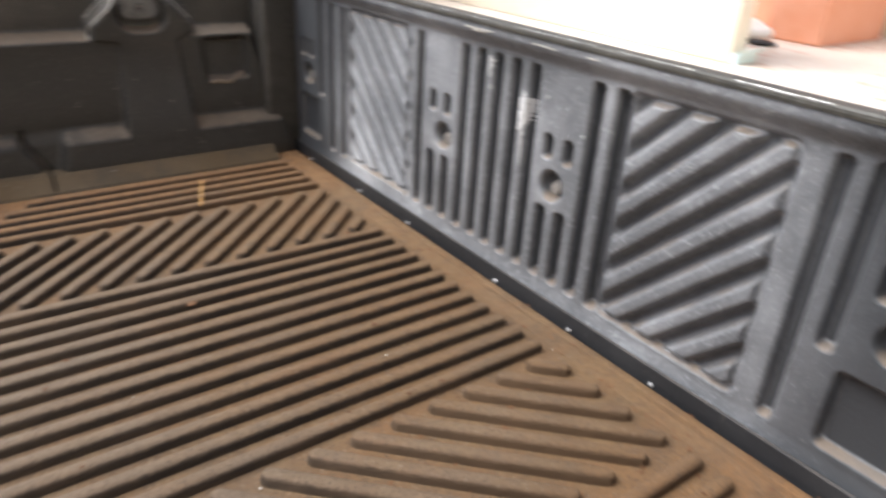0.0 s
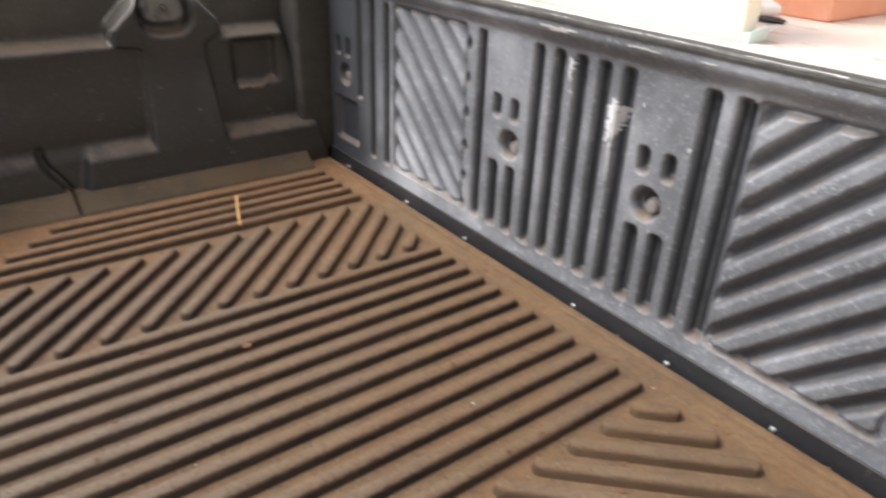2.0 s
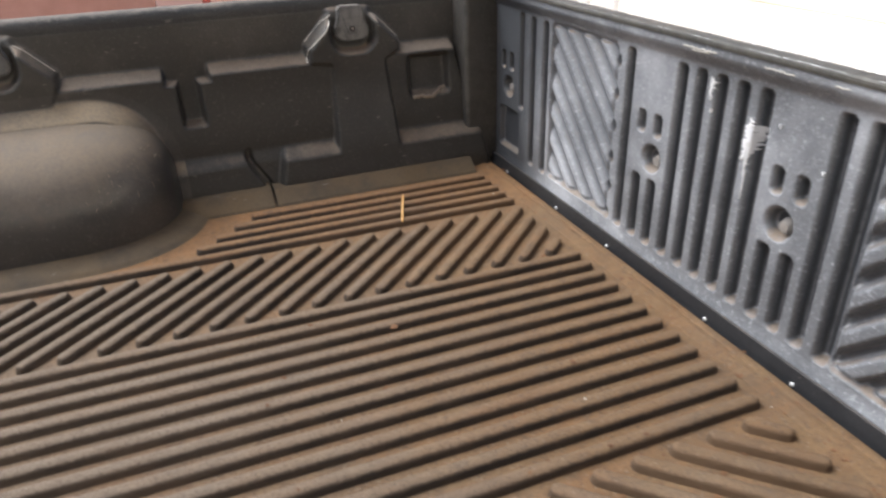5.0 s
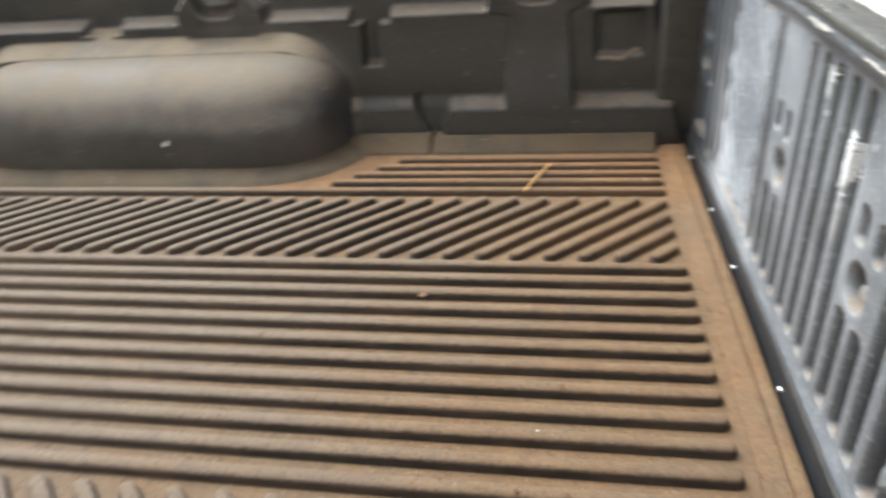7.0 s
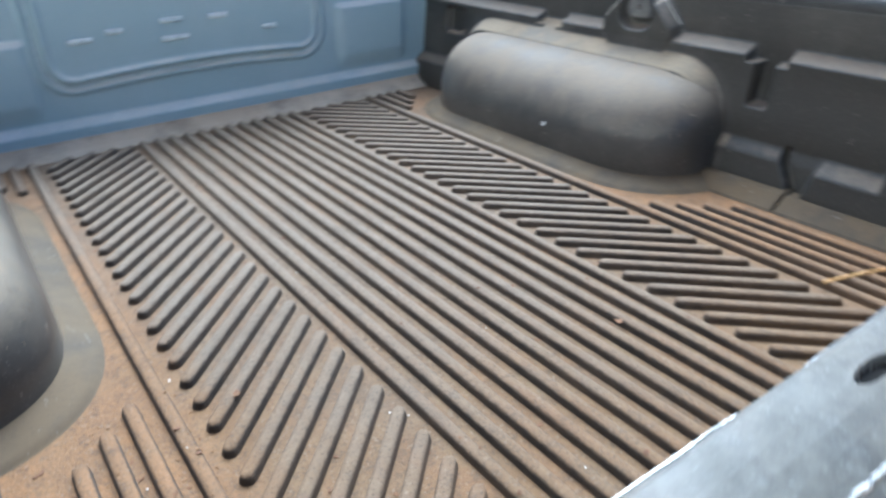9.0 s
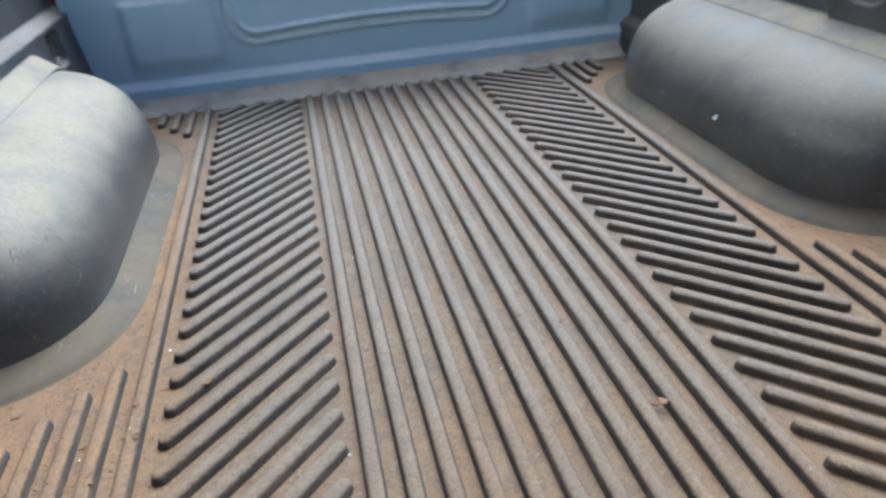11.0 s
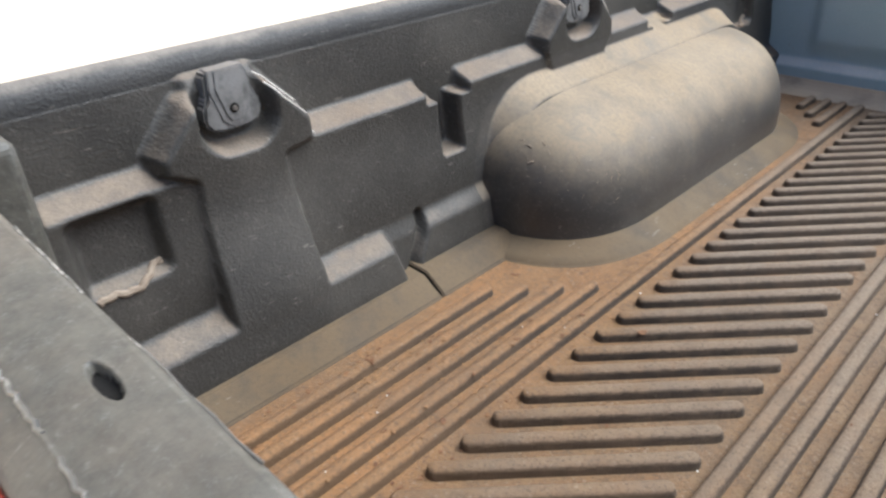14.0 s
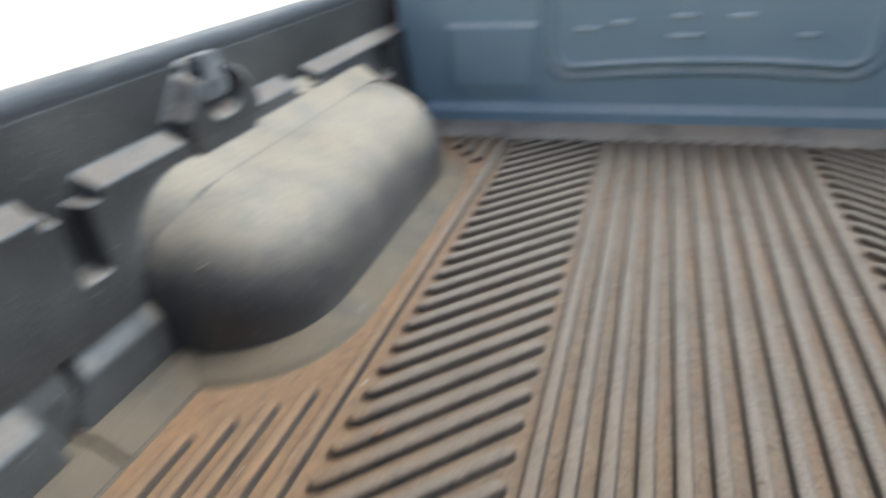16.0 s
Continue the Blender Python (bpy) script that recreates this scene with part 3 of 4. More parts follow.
for sign in (-1, 1):
    def bx(a, b):
        return sorted((XC + sign * a, XC + sign * b))
    rim = [(0.7603, 0.3400)] + [(0.7800 - 0.0195 * math.cos(a), 0.3410 + 0.0278 * math.sin(a)) for a in np.linspace(0, math.pi / 2, 15)]
    rim += [(0.786, 0.3682), (0.792, 0.3662), (0.798, 0.3620), (0.801, 0.355), (0.801, 0.325), (0.7785, 0.325), (0.7785, 0.3400)]
    part("rolled_rim", extrude_y([(XC + sign * u, w) for u, w in rim], -0.02, HEAD_Y + 0.045), M_RIM, bed_liner, "rounded grey rim along the bed side", True)
    part("outer_side", box(*bx(0.8015, 0.860), -0.06, HEAD_Y + 0.05, -0.45, 0.340, 0.02, 3), M_RED, truck, "glossy red body side")
    part("corner_pillar", box(*bx(0.690 if sign > 0 else 0.646, 0.7775), -0.035, 0.064, -0.03, 0.357, 0.010, 4), M_STEEL if sign < 0 else M_WALL, truck, "pillar at the tailgate corner")
part("bed_base", box(XC - 0.84, XC + 0.84, 0.0, HEAD_Y + 0.04, -0.10, -0.032, 0.004), M_STEEL, truck)
part("cab_back", box(XC - 0.84, XC + 0.84, HEAD_Y + 0.05, HEAD_Y + 0.09, -0.45, 0.44, 0.01), M_RED, truck, "red cab back below the window")

for sign in (-1, 1):
    wheel = thing("wheel", "", "")
    wheel.parent = truck
    bm = bmesh.new()
    ring = [(0.19, 0.0), (0.20, 0.015), (0.28, 0.012), (0.305, 0.03), (0.31, 0.06), (0.31, 0.15), (0.305, 0.18), (0.28, 0.198), (0.20, 0.195), (0.19, 0.21)]
    spun = [[bm.verts.new((XC + sign * (0.60 + u), 1.11 + r * math.cos(a), -0.76 + 0.31 + r * math.sin(a))) for r, u in ring] for a in np.linspace(0, 2 * math.pi, 33)[:-1]]
    for a, b in zip(spun, spun[1:] + spun[:1]):
        for i in range(len(ring)):
            bm.faces.new((a[i], b[i], b[(i + 1) % len(ring)], a[(i + 1) % len(ring)]))
    bmesh.ops.recalc_face_normals(bm, faces=bm.faces[:])
    part("tyre", bm, M_BLACK, wheel, "black rubber tyre", True)
    bm = bmesh.new()
    bmesh.ops.create_cone(bm, cap_ends=True, segments=32, radius1=0.192, radius2=0.192, depth=0.12, matrix=Matrix.Translation((XC + sign * 0.71, 1.11, -0.45)) @ Matrix.Rotation(math.pi / 2, 4, "Y"))
    part("rim", bm, M_STEEL, wheel, "grey steel rim")

tailgate = part("tailgate", box(XC - 0.6885, XC + 0.6885, -0.036, -0.0315, -0.05, 0.345, 0.003), M_STEEL, truck, "closed steel tailgate with bare grey top edge")


HOLES = (-0.296, 0.03, 0.37)


def steel_cap():
    """The tailgate's folded top edge: rolled inner lip, flat, shallow gutter, raised fold, outer fall; drain holes are
    shallow pits, their dark depth painted on the floor.
    """
    corner = np.array([(0.0092, 0.3660), (0.0098, 0.3698), (0.0086, 0.3720), (0.0055, 0.3731), (0.0, 0.3731), (-0.008, 0.3727), (-0.016, 0.3717), (-0.024, 0.3699), (-0.030, 0.3680), (-0.0335, 0.3666),
                       (-0.0346, 0.3665), (-0.0352, 0.3668), (-0.0360, 0.3664), (-0.0368, 0.3656), (-0.0410, 0.3632), (-0.0455, 0.3606), (-0.0495, 0.3578), (-0.0515, 0.3550), (-0.0525, 0.3510), (-0.0525, 0.330)])
    run = np.concatenate([[0], np.cumsum(np.hypot(*np.diff(corner, axis=0).T))])
    fine = np.unique(np.concatenate([run, np.arange(0, run[-1], 0.0006)]))
    py, pz = np.interp(fine, run, corner[:, 0]), np.interp(fine, run, corner[:, 1])
    xs = np.unique(np.concatenate([np.linspace(XC - 0.6885, XC + 0.6885, 120)] + [np.linspace(h - 0.019, h + 0.019, 77) for h in HOLES]))
    x, y = np.meshgrid(xs, py)
    z = np.repeat(pz[:, None], len(xs), 1)
    pit = np.min([np.hypot((x - h) / 0.0150, (y + 0.0095) / 0.0041) for h in HOLES], axis=0)
    z = z + 0.00035 * np.sin(x * 23.0) * np.sin(x * 9.1 + 1.0) + 0.0002 * (1 - ss(0.0, 0.35, np.abs(pit - 1.12))) - 0.0052 * (1 - ss(0.80, 1.04, pit))
    front = np.stack([x, y, z], -1)
    back = np.stack([x, y + np.where(z < 0.3565, 0.0025, 0.0), z - 0.0020], -1)
    me = sheet("top_edge", front, back, True)
    me.materials.append(M_STEEL), me.materials.append(M_HOLE_SHADE)
    slots = np.zeros(len(me.polygons), np.int32)
    inner = (pit[1:, 1:] + pit[:-1, :-1]) / 2 < 0.86
    slots[:inner.size] = inner.ravel()
    me.polygons.foreach_set("material_index", slots)
    return me


part("top_edge", steel_cap(), None, tailgate, "scratched grey steel top edge with oval drain holes")
rnd = random.Random(17)
wx = -0.655
while wx < 0.65:
    ln = rnd.uniform(0.03, 0.16)
    steps = max(4, int(ln / 0.004))
    part("worn_ridge", tube([(wx + ln * i / steps, -0.0352 + rnd.uniform(-0.0013, 0.0013), 0.3667 + rnd.uniform(-0.0002, 0.0002)) for i in range(steps + 1)], rnd.uniform(0.0007, 0.0013), 6), M_WORN, tailgate, "bare scratched metal ridge")
    wx += ln + rnd.uniform(0.0, 0.02)
part("outer_skin", extrude_x([(-0.0530, 0.3530), (-0.0585, 0.3505), (-0.0655, 0.3440), (-0.0725, 0.330), (-0.0765, 0.310), (-0.082, 0.10), (-0.075, -0.10), (-0.055, -0.10), (-0.0530, 0.30)], XC - 0.70, XC + 0.70), M_RED, tailgate, "glossy red outer tailgate skin", True)
rnd = random.Random(31)
wx = -0.66
while wx < 0.64:
    ln = rnd.uniform(0.015, 0.10)
    part("worn_edge", tube([(wx + ln * i / 6, 0.0088 + rnd.uniform(-0.0005, 0.0005), 0.3720 + rnd.uniform(-0.0003, 0.0003)) for i in range(7)], rnd.uniform(0.0004, 0.0008), 6), M_WORN, tailgate, "bare scratched edge")
    wx += ln + rnd.uniform(0.005, 0.07)


def disc(x, y, z, r, depth, axis, seg=20, r2=None):
    bm = bmesh.new()
    rot = {"z": Matrix.Identity(4), "y": Matrix.Rotation(math.pi / 2, 4, "X"), "-y": Matrix.Rotation(-math.pi / 2, 4, "X")}[axis]
    bmesh.ops.create_cone(bm, cap_ends=True, segments=seg, radius1=r, radius2=r if r2 is None else r2, depth=depth, matrix=Matrix.Translation((x, y, z)) @ rot)
    return bm


# ---- tailgate liner ----
gate_liner = thing("tailgate_liner", "scuffed grey-black ribbed plastic panel on the tailgate", "tailgate liner")
GY = -0.006


def gate_depth(x, z):
    """Relief of the panel: channels pressed in, slanting ribs standing out."""
    p = 0.0 * x

    def channel(xc, z0, z1, w=0.0094, d=0.0180):
        sd = box_sd(x, z, xc - w, xc + w, z0, z1, 0.006)
        return d * (1 - ss(-0.0050, 0.0030, sd))
    cut = 0.0 * x
    for xc in (0.198, 0.080, 0.042, 0.004, -0.034, -0.072, -0.184, -0.222, 0.462, 0.510):
        cut = np.maximum(cut, channel(xc, 0.036, 0.328))
    cut = np.maximum(cut, channel(-0.478, 0.036, 0.328, 0.0085, 0.012))
    for xc in (0.158, 0.120, -0.110, -0.147):
        cut = np.maximum(cut, channel(xc, 0.036, 0.142))
        cut = np.maximum(cut, channel(xc, 0.212, 0.244, 0.008))
    for xc in (-0.548, -0.584, 0.600, 0.636):
        cut = np.maximum(cut, channel(xc, 0.212, 0.246, 0.008))
    for xc in (-0.513, 0.556):
        cut = np.maximum(cut, channel(xc, 0.142, 0.330, 0.0085, 0.012))
    for xc in (0.127, -0.124, -0.573, 0.612):
        cut = np.maximum(cut, 0.017 * (1 - ss(-0.007, 0.003, np.hypot(x - xc, z - 0.176) - 0.021)))
    for a, b in ((-0.612, -0.532), (0.565, 0.655)):
        cut = np.maximum(cut, 0.012 * (1 - ss(-0.006, 0.003, box_sd(x, z, a, b, 0.040, 0.128, 0.008))))
    cut = np.maximum(cut, 0.0095 * ss(-0.625, -0.634, x) * band(z, 0.027, 0.335, 0.006))
    rib = 0.0 * x
    field = 0.0 * x
    pitch = 0.0519
    for mid, way in ((-0.336, -1), (0.336, 1)):
        u = (x - mid) * way
        inner = box_sd(u, z, -0.103, 0.103, 0.038, 0.330, 0.012)
        w = z - u - 0.0185
        across = np.abs(w - np.round(w / pitch) * pitch) / math.sqrt(2)
        if way < 0:
            # bars flush with the panel, the ground between them pressed in
            field = np.maximum(field, 0.0105 * (1 - ss(-0.006, 0.004, inner)))
            body = np.maximum(across - 0.0118, inner + 0.004)
            rib = np.maximum(rib, 0.0125 * (1 - ss(-0.0062, 0.0030, body)))
        else:
            # rounded corrugation with narrow valleys
            field = np.maximum(field, 0.0125 * (1 - ss(-0.006, 0.004, inner)))
            wave = 0.5 + 0.5 * np.cos(across / (pitch / math.sqrt(2)) * 2 * math.pi)
            rib = np.maximum(rib, 0.0120 * wave ** 0.75 * (1 - ss(-0.008, 0.0, inner)))
    for zz in (0.045, 0.094, 0.146, 0.199, 0.252, 0.304):
        cut = np.maximum(cut, 0.014 * (1 - ss(-0.005, 0.003, np.hypot((x - 0.2325) * 1.2, z - zz) - 0.0105)))
    edge = np.maximum(0, 0.030 - z) * 0.15
    lip = 0.0135 * ss(0.332, 0.356, z) - 10 * np.maximum(z - 0.359, 0) ** 2
    return p - cut + rib - field + edge + lip


def build_gate():
    x, z = np.meshgrid(np.linspace(XC - 0.684, XC + 0.684, 760), np.linspace(0.0, 0.3665, 205))
    y = GY + gate_depth(x, z)
    front = np.stack([x, y, z], -1)
    back = np.stack([x, np.full_like(x, -0.0305), z], -1)
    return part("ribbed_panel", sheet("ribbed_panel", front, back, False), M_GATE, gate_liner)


build_gate()
part("rivet_strip", extrude_x([(0.0004, 0.0160), (0.0020, 0.0165), (0.0034, 0.0145), (0.0046, 0.0), (0.0052, -0.0300), (0.0004, -0.0300)], XC - 0.684, XC + 0.684), M_STRIP, gate_liner, "black strip along the foot of the tailgate")
for rx in (0.376, 0.202, -0.046, -0.205, -0.347, -0.612, 0.59):
    bm = bmesh.new()
    bmesh.ops.create_cone(bm, cap_ends=True, segments=12, radius1=0.0034, radius2=0.0020, depth=0.003, matrix=Matrix.Translation((rx, 0.0058, -0.006)) @ Matrix.Rotation(radians(-90), 4, "X"))
    part("rivet", bm, M_RIVET, gate_liner, "bright rivet")
for sx in (0.121, -0.128, -0.576, 0.612):
    part("screw", disc(sx, -0.017, 0.173, 0.0105, 0.010, "-y", 16, 0.007), M_SCREW, gate_liner, "dull screw head in a round pocket")

# ---- floor ribs ----
def rib_mesh(name, length, w=0.0104, h=0.0118):
    """A long rounded bar along x from 0, standing on z = 0."""
    prof = ((w, -0.001), (w * 0.93, h * 0.15), (w * 0.84, h * 0.52), (w * 0.74, h * 0.80), (w * 0.50, h * 0.955), (w * 0.16, h))
    bm = bmesh.new()
    rings = []
    for r, z in prof:
        ring = []
        for cx, a0 in ((length - w, -math.pi / 2), (w, math.pi / 2)):
            for i in range(6):
                a = a0 + math.pi * i / 5
                ring.append(bm.verts.new((cx + r * math.cos(a), r * math.sin(a), z)))
        rings.append(ring)
    n = len(rings[0])
    for a, b in zip(rings, rings[1:]):
        for i in range(n):
            bm.faces.new((a[i], a[(i + 1) % n], b[(i + 1) % n], b[i]))
    bm.faces.new(rings[-1])
    me = bpy.data.meshes.new(name)
    bm.to_mesh(me)
    bm.free()
    me.materials.append(M_FLOOR)
    me.polygons.foreach_set("use_smooth", [True] * len(me.polygons))
    return me


floor = bpy.data.objects["floor_panel"]
RIB_Y0, RIB_Y1 = 0.066, 1.680


def rib(me, x, y, turn):
    ob = part("rib", me, None, floor)
    ob.matrix_basis = pose(x, y, FLOOR_Z, 0, 0, turn)


long_rib = rib_mesh("long_rib", RIB_Y1 - RIB_Y0)
for i in range(12):
    rib(long_rib, XC - 0.2008 + 0.0365 * i, RIB_Y0, 90)
side_mesh = {}
for sign in (-1, 1):
    rib(long_rib, XC + sign * 0.449, RIB_Y0, 90)
    for off, y1, y2 in ((0.486, 0.668, 1.50), (0.5195, 0.632, 1.545), (0.5545, 0.596, 1.59), (0.590, 0.560, 0)):
        if off not in side_mesh:
            side_mesh[off] = rib_mesh("side_rib", y1 - RIB_Y0), rib_mesh("short_rib", RIB_Y1 - y2) if y2 else None
        rib(side_mesh[off][0], XC + sign * off, RIB_Y0, 90)
        if y2:
            rib(side_mesh[off][1], XC + sign * off, y2, 90)
IN, OUT, FALL, STEP = 0.2245, 0.420, 0.200, 0.050
slant = math.degrees(math.atan2(FALL, OUT - IN))
full = rib_mesh("slant_rib", math.hypot(FALL, OUT - IN))
for k in range(2, 38):
    y_in = 0.0135 + STEP * k
    # shorten the bars that would run past either end of the floor
    t0 = max(0.0, (y_in - RIB_Y1 + 0.006) / FALL)
    t1 = min(1.0, (y_in - RIB_Y0 - 0.006) / FALL)
    if t1 - t0 < 0.12:
        continue
    me = full if t1 - t0 > 0.999 else rib_mesh("slant_rib", (t1 - t0) * math.hypot(FALL, OUT - IN))
    for sign in (-1, 1):
        x = XC + sign * (IN + (OUT - IN) * t0)
        rib(me, x, y_in - FALL * t0, -slant if sign > 0 else 180 + slant)

# ---- surroundings ----
GZ = -0.76
bm = bmesh.new()
bmesh.ops.create_grid(bm, x_segments=2, y_segments=2, size=60, matrix=Matrix.Translation((0, 0, GZ)))
tagged(part("ground", bm, M_GROUND), "pale dry earth yard in bright light", "ground", kind="structure")
# Unseen upper part added to block sky and mirror in the arch covers.
tagged(part("wall_left", box(-3.5, -3.2, -9, 9, GZ, 3.6, 0.02), M_CREAM), "cream rendered yard wall", "wall", kind="structure")
tagged(part("wall_right", box(9.0, 9.3, -9, 9, GZ, 3.2, 0.02), M_CREAM), "cream rendered yard wall", "wall", kind="structure")
tagged(part("wall_back", box(-7, 9, -10.3, -10, GZ, 2.4, 0.02), M_CREAM), "cream rendered yard wall", "wall", kind="structure")
tagged(part("wall_gate", box(3.27, 8.98, -6.13, -5.87, GZ, 2.3, 0.02), M_CREAM), "cream rendered cross wall ending in a square corner", "wall", kind="structure")
tagged(part("wall_pink", box(8.80, 8.99, -0.95, 0.72, GZ, 1.6, 0.02), M_PINK), "pale pink rendered stretch of yard wall", "wall", kind="structure")


def loose(name, bm, material, label, category, group="", kind=""):
    return tagged(part(name, bm, material), label, category, group, kind)


counter = thing("counter", "long brown counter with a white top, standing in the yard", "counter")
part("body", box(6.0, 6.6, 0.70, 3.6, GZ, -0.030, 0.01), M_BROWN, counter)
part("top", box(5.97, 6.64, 0.66, 3.63, -0.029, 0.000, 0.006), M_WHITE, counter, "white counter top")
loose("black_case", box(6.12, 6.36, 1.13, 1.34, 0.001, 0.17, 0.02, 3), M_BLACK, "small black case on the white counter top", "case")
loose("folded_cloth", box(6.05, 6.38, 1.42, 1.86, 0.001, 0.075, 0.03, 3), M_WHITE, "folded white cloth on the brown counter", "cloth")
pier = loose("gate_pier", box(4.2, 5.15, -9.6, -8.78, GZ, 2.2, 0.03), M_TERRA, "orange terracotta rendered gate pier in the yard", "pier")
part("buttress", box(3.47, 4.197, -9.6, -8.0, GZ, 2.2, 0.03), M_TERRA, pier)
carton = loose("carton", box(3.2, 3.5, -6.25, -5.9, GZ, GZ + 0.10, 0.006), M_TEAL, "pale teal carton with raised flaps on the ground", "carton")
for fx, tilt in ((3.2, -1), (3.5, 1)):
    bm = box(-0.004, 0.004, -6.24, -5.91, 0.0, 0.12, 0.002)
    bmesh.ops.rotate(bm, cent=(0, 0, 0), matrix=Matrix.Rotation(tilt * 0.9, 3, "Y"), verts=bm.verts[:])
    bmesh.ops.translate(bm, vec=(fx, 0, GZ + 0.098), verts=bm.verts[:])
    part("flap", bm, M_TEAL, carton)
bm = bmesh.new()
bmesh.ops.create_uvsphere(bm, u_segments=24, v_segments=14, radius=1)
for v in bm.verts:
    lump = 1 + 0.10 * math.sin(5 * v.co.x + 2 * v.co.z) + 0.08 * math.cos(7 * v.co.y - v.co.x)
    v.co = (4.2 + 0.24 * v.co.x * lump, -7.7 + 0.22 * v.co.y * lump, GZ + 0.09 + (0.13 * lump if v.co.z > 0 else 0.09) * v.co.z)
for f in bm.faces:
    f.smooth = True
loose("white_sack", bm, M_WHITE, "white sack slumped on the ground", "sack")
bm = bmesh.new()
bmesh.ops.create_uvsphere(bm, u_segments=20, v_segments=10, radius=1, matrix=Matrix.Translation((3.83, -7.35, GZ + 0.034)) @ Matrix.Diagonal((0.20, 0.10, 0.035, 1)))
loose("rubber_mat", bm, M_BLACK, "crumpled black rubber on the ground", "rubber")
bm = bmesh.new()
drum = [(0.0, 0.0), (0.27, 0.0), (0.28, 0.02), (0.275, 0.25), (0.288, 0.27), (0.275, 0.29), (0.275, 0.54), (0.288, 0.56), (0.275, 0.58), (0.28, 0.80), (0.27, 0.82), (0.26, 0.81), (0.0, 0.805)]
spun = [[bm.verts.new((6.62 + r * math.cos(a), -0.75 + r * math.sin(a), GZ + z)) for r, z in drum[1:-1]] for a in np.linspace(0, 2 * math.pi, 29)[:-1]]
for a, b in zip(spun, spun[1:] + spun[:1]):
    for i in range(len(a) - 1):
        bm.faces.new((a[i], b[i], b[i + 1], a[i + 1]))
bm.faces.new([c[0] for c in spun][::-1]), bm.faces.new([c[-1] for c in spun])
loose("red_drum", bm, M_RED, "red plastic drum beside the low wall", "drum")


hoop = [(5.75 + 0.26 * math.cos(a), -3.6, GZ + 0.2 + 0.26 * math.sin(a)) for a in np.linspace(0, math.pi, 17)]
loose("white_hoop", tube([(hoop[0][0], -3.6, GZ)] + hoop + [(hoop[-1][0], -3.6, GZ)], 0.04, 10), M_WHITE, "white plastic hoop standing in the yard", "hoop")

loose("red_post", tube([(5.93, 0.285, GZ), (5.93, 0.285, 0.5), (5.93, 0.285, 1.2)], 0.036, 12), M_RED, "slim red painted post before the low wall", "post")

# ---- small things in the bed ----
loose("straw", tube([(0.534, 0.264, 0.0068), (0.500, 0.2762, 0.0074), (0.46, 0.2900, 0.0071), (0.421, 0.303, 0.0062)], 0.0021, 6), M_STRAW, "thin dry orange straw across the floor ribs", "straw")


def flake(bm, x, y, z, size, rnd):
    """A curled bit of leaf or grit."""
    n = rnd.randint(4, 6)
    a0, lift = rnd.uniform(0, 6.28), rnd.uniform(0.15, 0.5)
    ring = []
    for i in range(n):
        a = a0 + 2 * math.pi * i / n
        r = size * rnd.uniform(0.45, 1.0) * (1.7 if i % 3 == 0 else 1)
        ring.append((x + r * math.cos(a), y + r * math.sin(a), z + lift * size * rnd.random() + 0.0006))
    top = [bm.verts.new(v) for v in ring]
    low = [bm.verts.new((vx, vy, vz - 0.0009)) for vx, vy, vz in ring]
    bm.faces.new(top), bm.faces.new(low[::-1])
    for i in range(n):
        bm.faces.new((top[i], low[i], low[(i + 1) % n], top[(i + 1) % n]))


def floor_height(x, y):
    """Height of the floor or of the rib top under a point, for the ribs that run along the bed."""
    u = abs(x - XC)
    tops = [0.449, 0.4835, 0.5195, 0.556, 0.5925] if y < 0.56 or u < 0.46 else []
    if u < 0.212:
        tops = [abs(-0.2008 + 0.0365 * i) for i in range(12)]
    return FLOOR_Z + (0.0116 if any(abs(u - t) < 0.0062 for t in tops) else 0.0)


def litter(name, count, seed, size, zones, material, label):
    rnd = random.Random(seed)
    bm = bmesh.new()
    for i in range(count):
        x0, x1, y0, y1 = zones[i % len(zones)]
        x, y = rnd.uniform(x0, x1), rnd.uniform(y0, y1)
        flake(bm, x, y, floor_height(x, y), rnd.uniform(0.4, 1.0) * size, rnd)
    loose(name, bm, material, label, "litter", kind="stuff")


litter("leaf_litter", 240, 5, 0.0042, [(-0.62, -0.42, 0.10, 0.62), (-0.60, 0.60, 0.012, 0.062), (-0.64, -0.20, 0.07, 0.45), (-0.45, 0.62, 0.07, 1.5)], M_LEAF, "tiny brown leaf crumbs scattered over the dusty floor")
litter("dark_crumbs", 110, 21, 0.0030, [(-0.64, 0.60, 0.019, 0.030), (-0.64, -0.10, 0.019, 0.055)], M_LEAF, "dark crumbs gathered along the tailgate foot")
litter("dust_clumps", 640, 63, 0.0026, [(-0.63, -0.445, 0.07, 0.52), (-0.63, -0.50, 0.07, 0.36), (-0.62, -0.44, 0.30, 0.66), (0.44, 0.61, 0.07, 0.5)], M_CLUMP, "crumbly orange dust clumps caked on the side ribs")
litter("pale_grit", 34, 9, 0.0018, [(-0.62, 0.62, 0.02, 1.4), (-0.62, -0.2, 0.1, 0.8)], M_CHIP, "pale grit specks on the dusty floor")
for i, (lx, ly) in enumerate(((-0.387, 0.600), (-0.60, 0.335), (-0.07, 0.235), (0.10, 0.42))):
    bm = bmesh.new()
    flake(bm, lx, ly, 0.0036, 0.0055, random.Random(40 + i))
    loose("dry_leaf", bm, M_LEAF, "small curled dry leaf on the floor ribs", "leaf", "leaves in the bed")


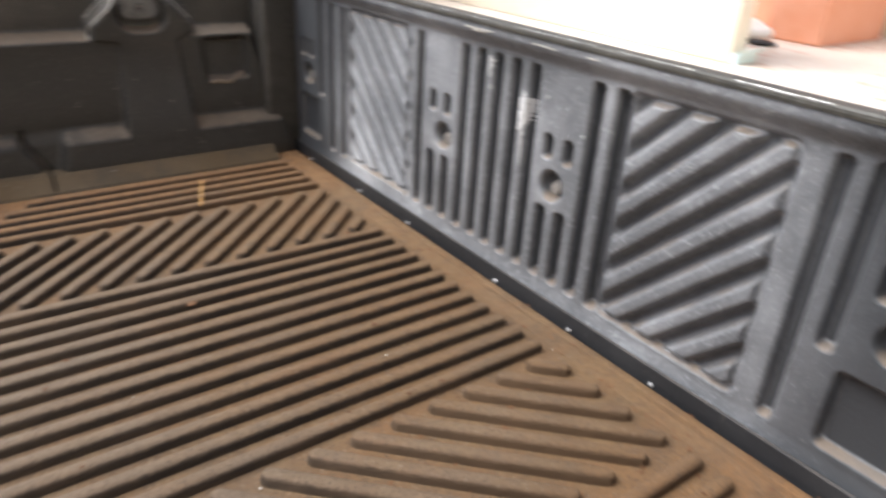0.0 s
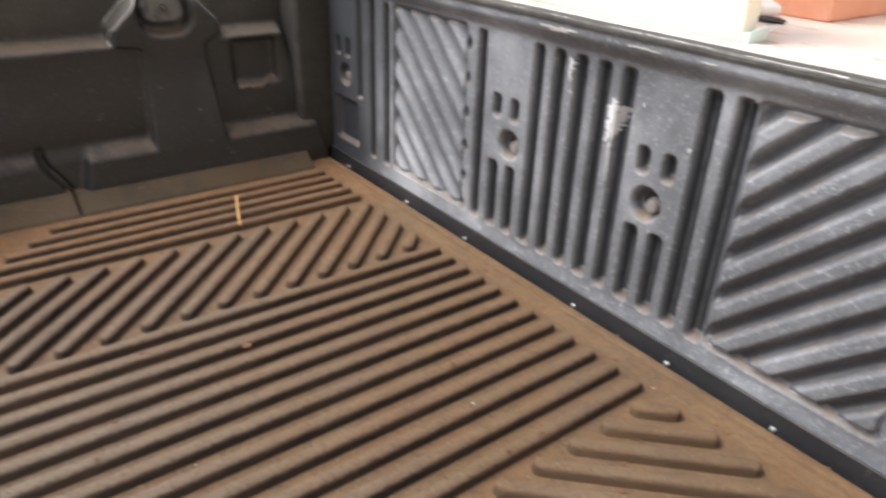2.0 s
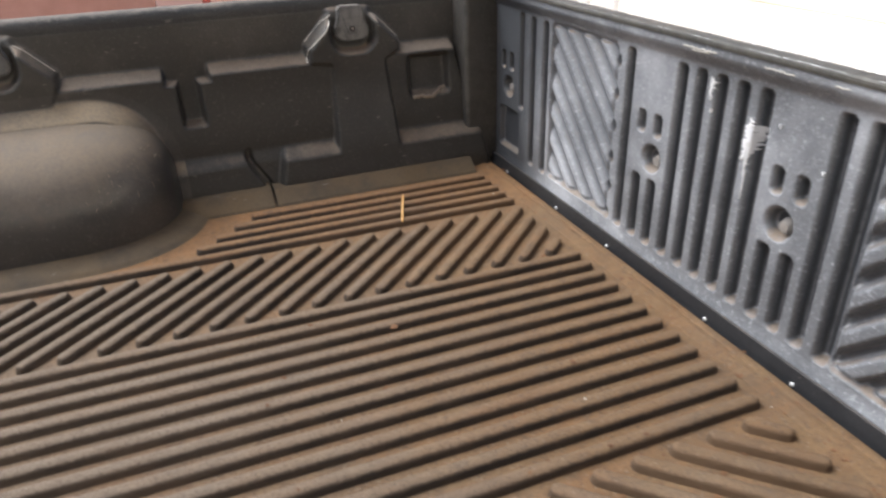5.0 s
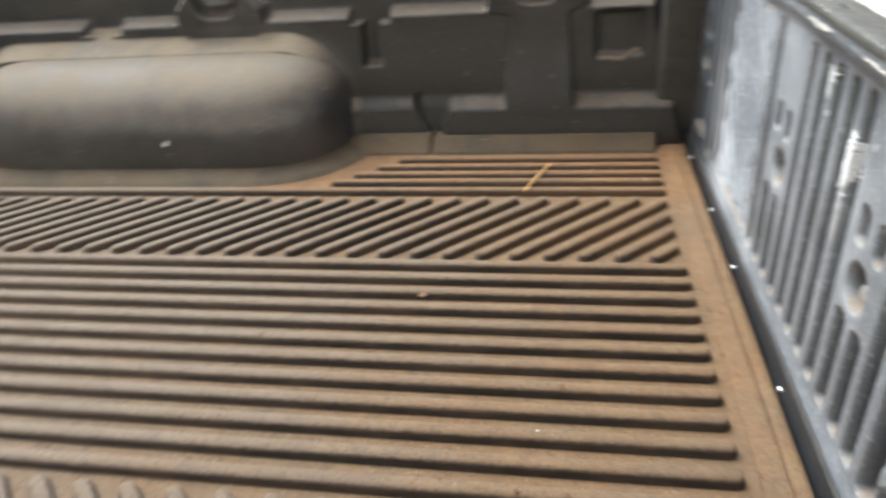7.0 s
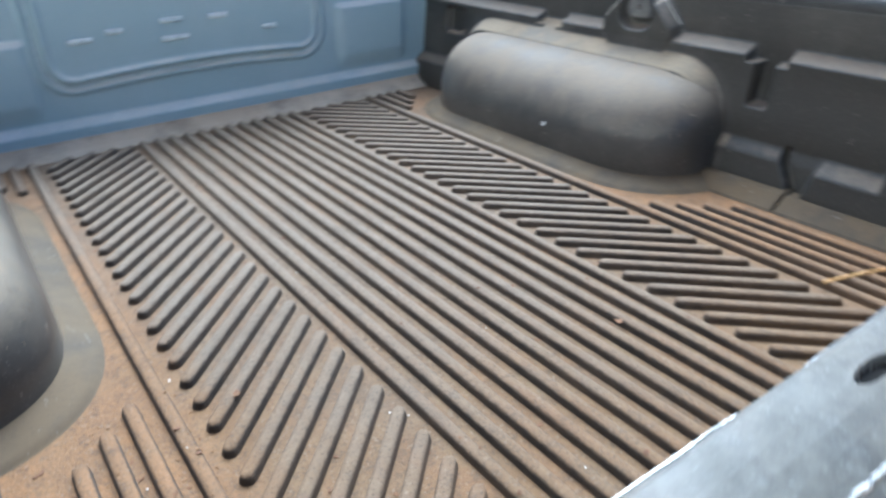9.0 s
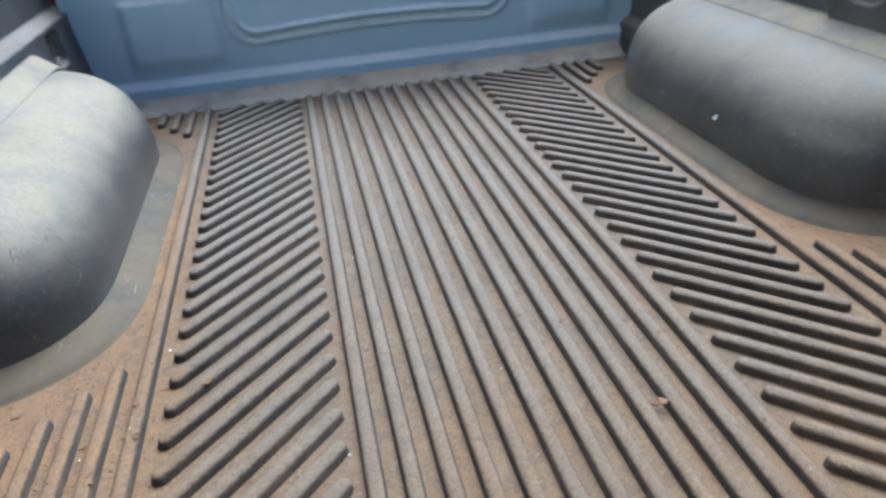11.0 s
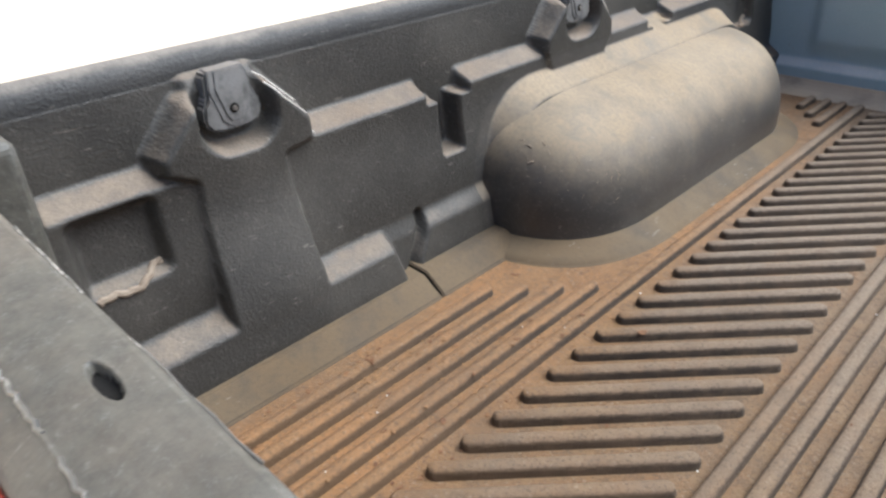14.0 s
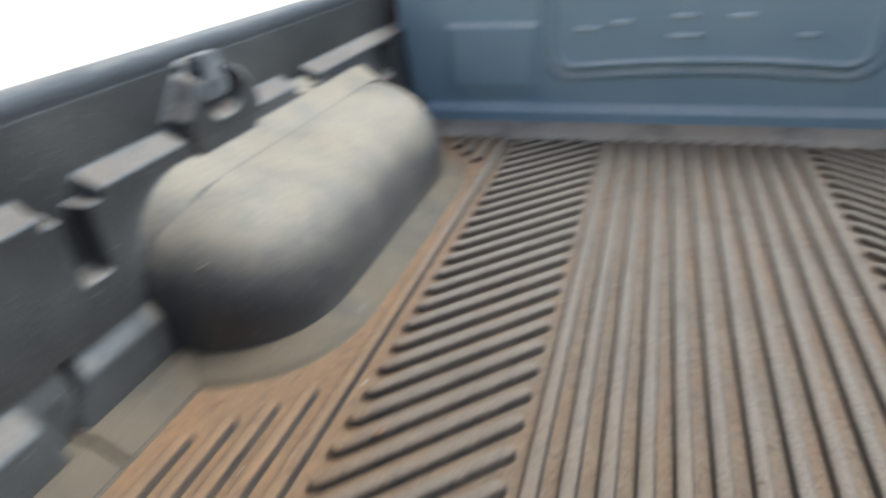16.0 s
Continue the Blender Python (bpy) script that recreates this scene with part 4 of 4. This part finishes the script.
def drip(cx, cz, w, h, seed):
    """A run of spilt paint down the tailgate panel, following its relief."""
    rnd = random.Random(seed)
    bm = bmesh.new()
    n = 26
    rows = []
    for i in range(n):
        t = i / (n - 1)
        half = w * (0.45 + 0.75 * math.sin(min(t * 2.6, 1.0) * math.pi * 0.62)) * (1 - 0.80 * max(0, t - 0.35) / 0.65) * rnd.uniform(0.45, 1.25)
        half *= min(1.0, 0.2 + t / 0.22)
        if t == 1.0:
            half *= 0.25
        mid = cx + w * (0.35 * math.sin(t * 5 + seed) + rnd.uniform(-0.3, 0.3))
        row = []
        for k in range(7):
            x = mid + half * (k - 3) / 3
            z = cz + h * (0.5 - t)
            y = GY + float(gate_depth(np.array([x]), np.array([z]))[0])
            row.append(bm.verts.new((x, y + (0.0016 if 0 < k < 6 else 0.0002), z)))
        rows.append(row)
    for a, b in zip(rows, rows[1:]):
        for k in range(6):
            bm.faces.new((a[k], b[k], b[k + 1], a[k + 1]))
    bmesh.ops.recalc_face_normals(bm, faces=bm.faces[:])
    part("paint_run", bm, M_DRIP, gate_liner, "run of dried white paint")


drip(-0.0545, 0.262, 0.0092, 0.056, 3)
drip(-0.0590, 0.250, 0.0050, 0.044, 4)
drip(-0.0560, 0.232, 0.0020, 0.036, 7)
drip(-0.0590, 0.205, 0.0013, 0.042, 8)
drip(0.0195, 0.308, 0.0040, 0.030, 5)
drip(0.0225, 0.318, 0.0014, 0.012, 9)
drip(-0.100, 0.292, 0.0016, 0.006, 6)
drip(-0.170, 0.258, 0.0018, 0.005, 11)
drip(0.016, 0.280, 0.0018, 0.006, 12)


def scrape(x0, x1, z, seed):
    """A ragged pale scrape along the panel's top lip."""
    rnd = random.Random(seed)
    n = max(5, int(abs(x1 - x0) / 0.003))
    xs = np.linspace(x0, x1, n)
    zs = z + np.array([rnd.uniform(-0.0012, 0.0012) for _ in xs])
    ys = GY + gate_depth(xs, zs)
    part("pale_scrape", tube([(x, y + 0.0001, w) for x, y, w in zip(xs, ys, zs)], rnd.uniform(0.0006, 0.0011), 6), M_CHIP, gate_liner, "pale scrape on the lip")


for i, (x0, x1, z) in enumerate(((0.069, 0.007, 0.357), (0.052, 0.020, 0.354), (-0.073, -0.117, 0.356), (-0.170, -0.188, 0.356), (-0.546, -0.565, 0.340), (-0.578, -0.602, 0.321))):
    scrape(x0, x1, z, 50 + i)
bm = bmesh.new()
flake(bm, 0.488, 1.001, 0.0, 0.006, random.Random(77))
bmesh.ops.rotate(bm, cent=(0.488, 1.001, 0.0), matrix=Matrix.Rotation(radians(-80), 3, "Y"), verts=bm.verts[:])
bmesh.ops.translate(bm, vec=(0.0145, 0, 0.068), verts=bm.verts[:])
part("paint_fleck", bm, M_DRIP, [o for o in bed_liner.children if o.name.startswith("wheel_arch")][0], "white paint fleck")
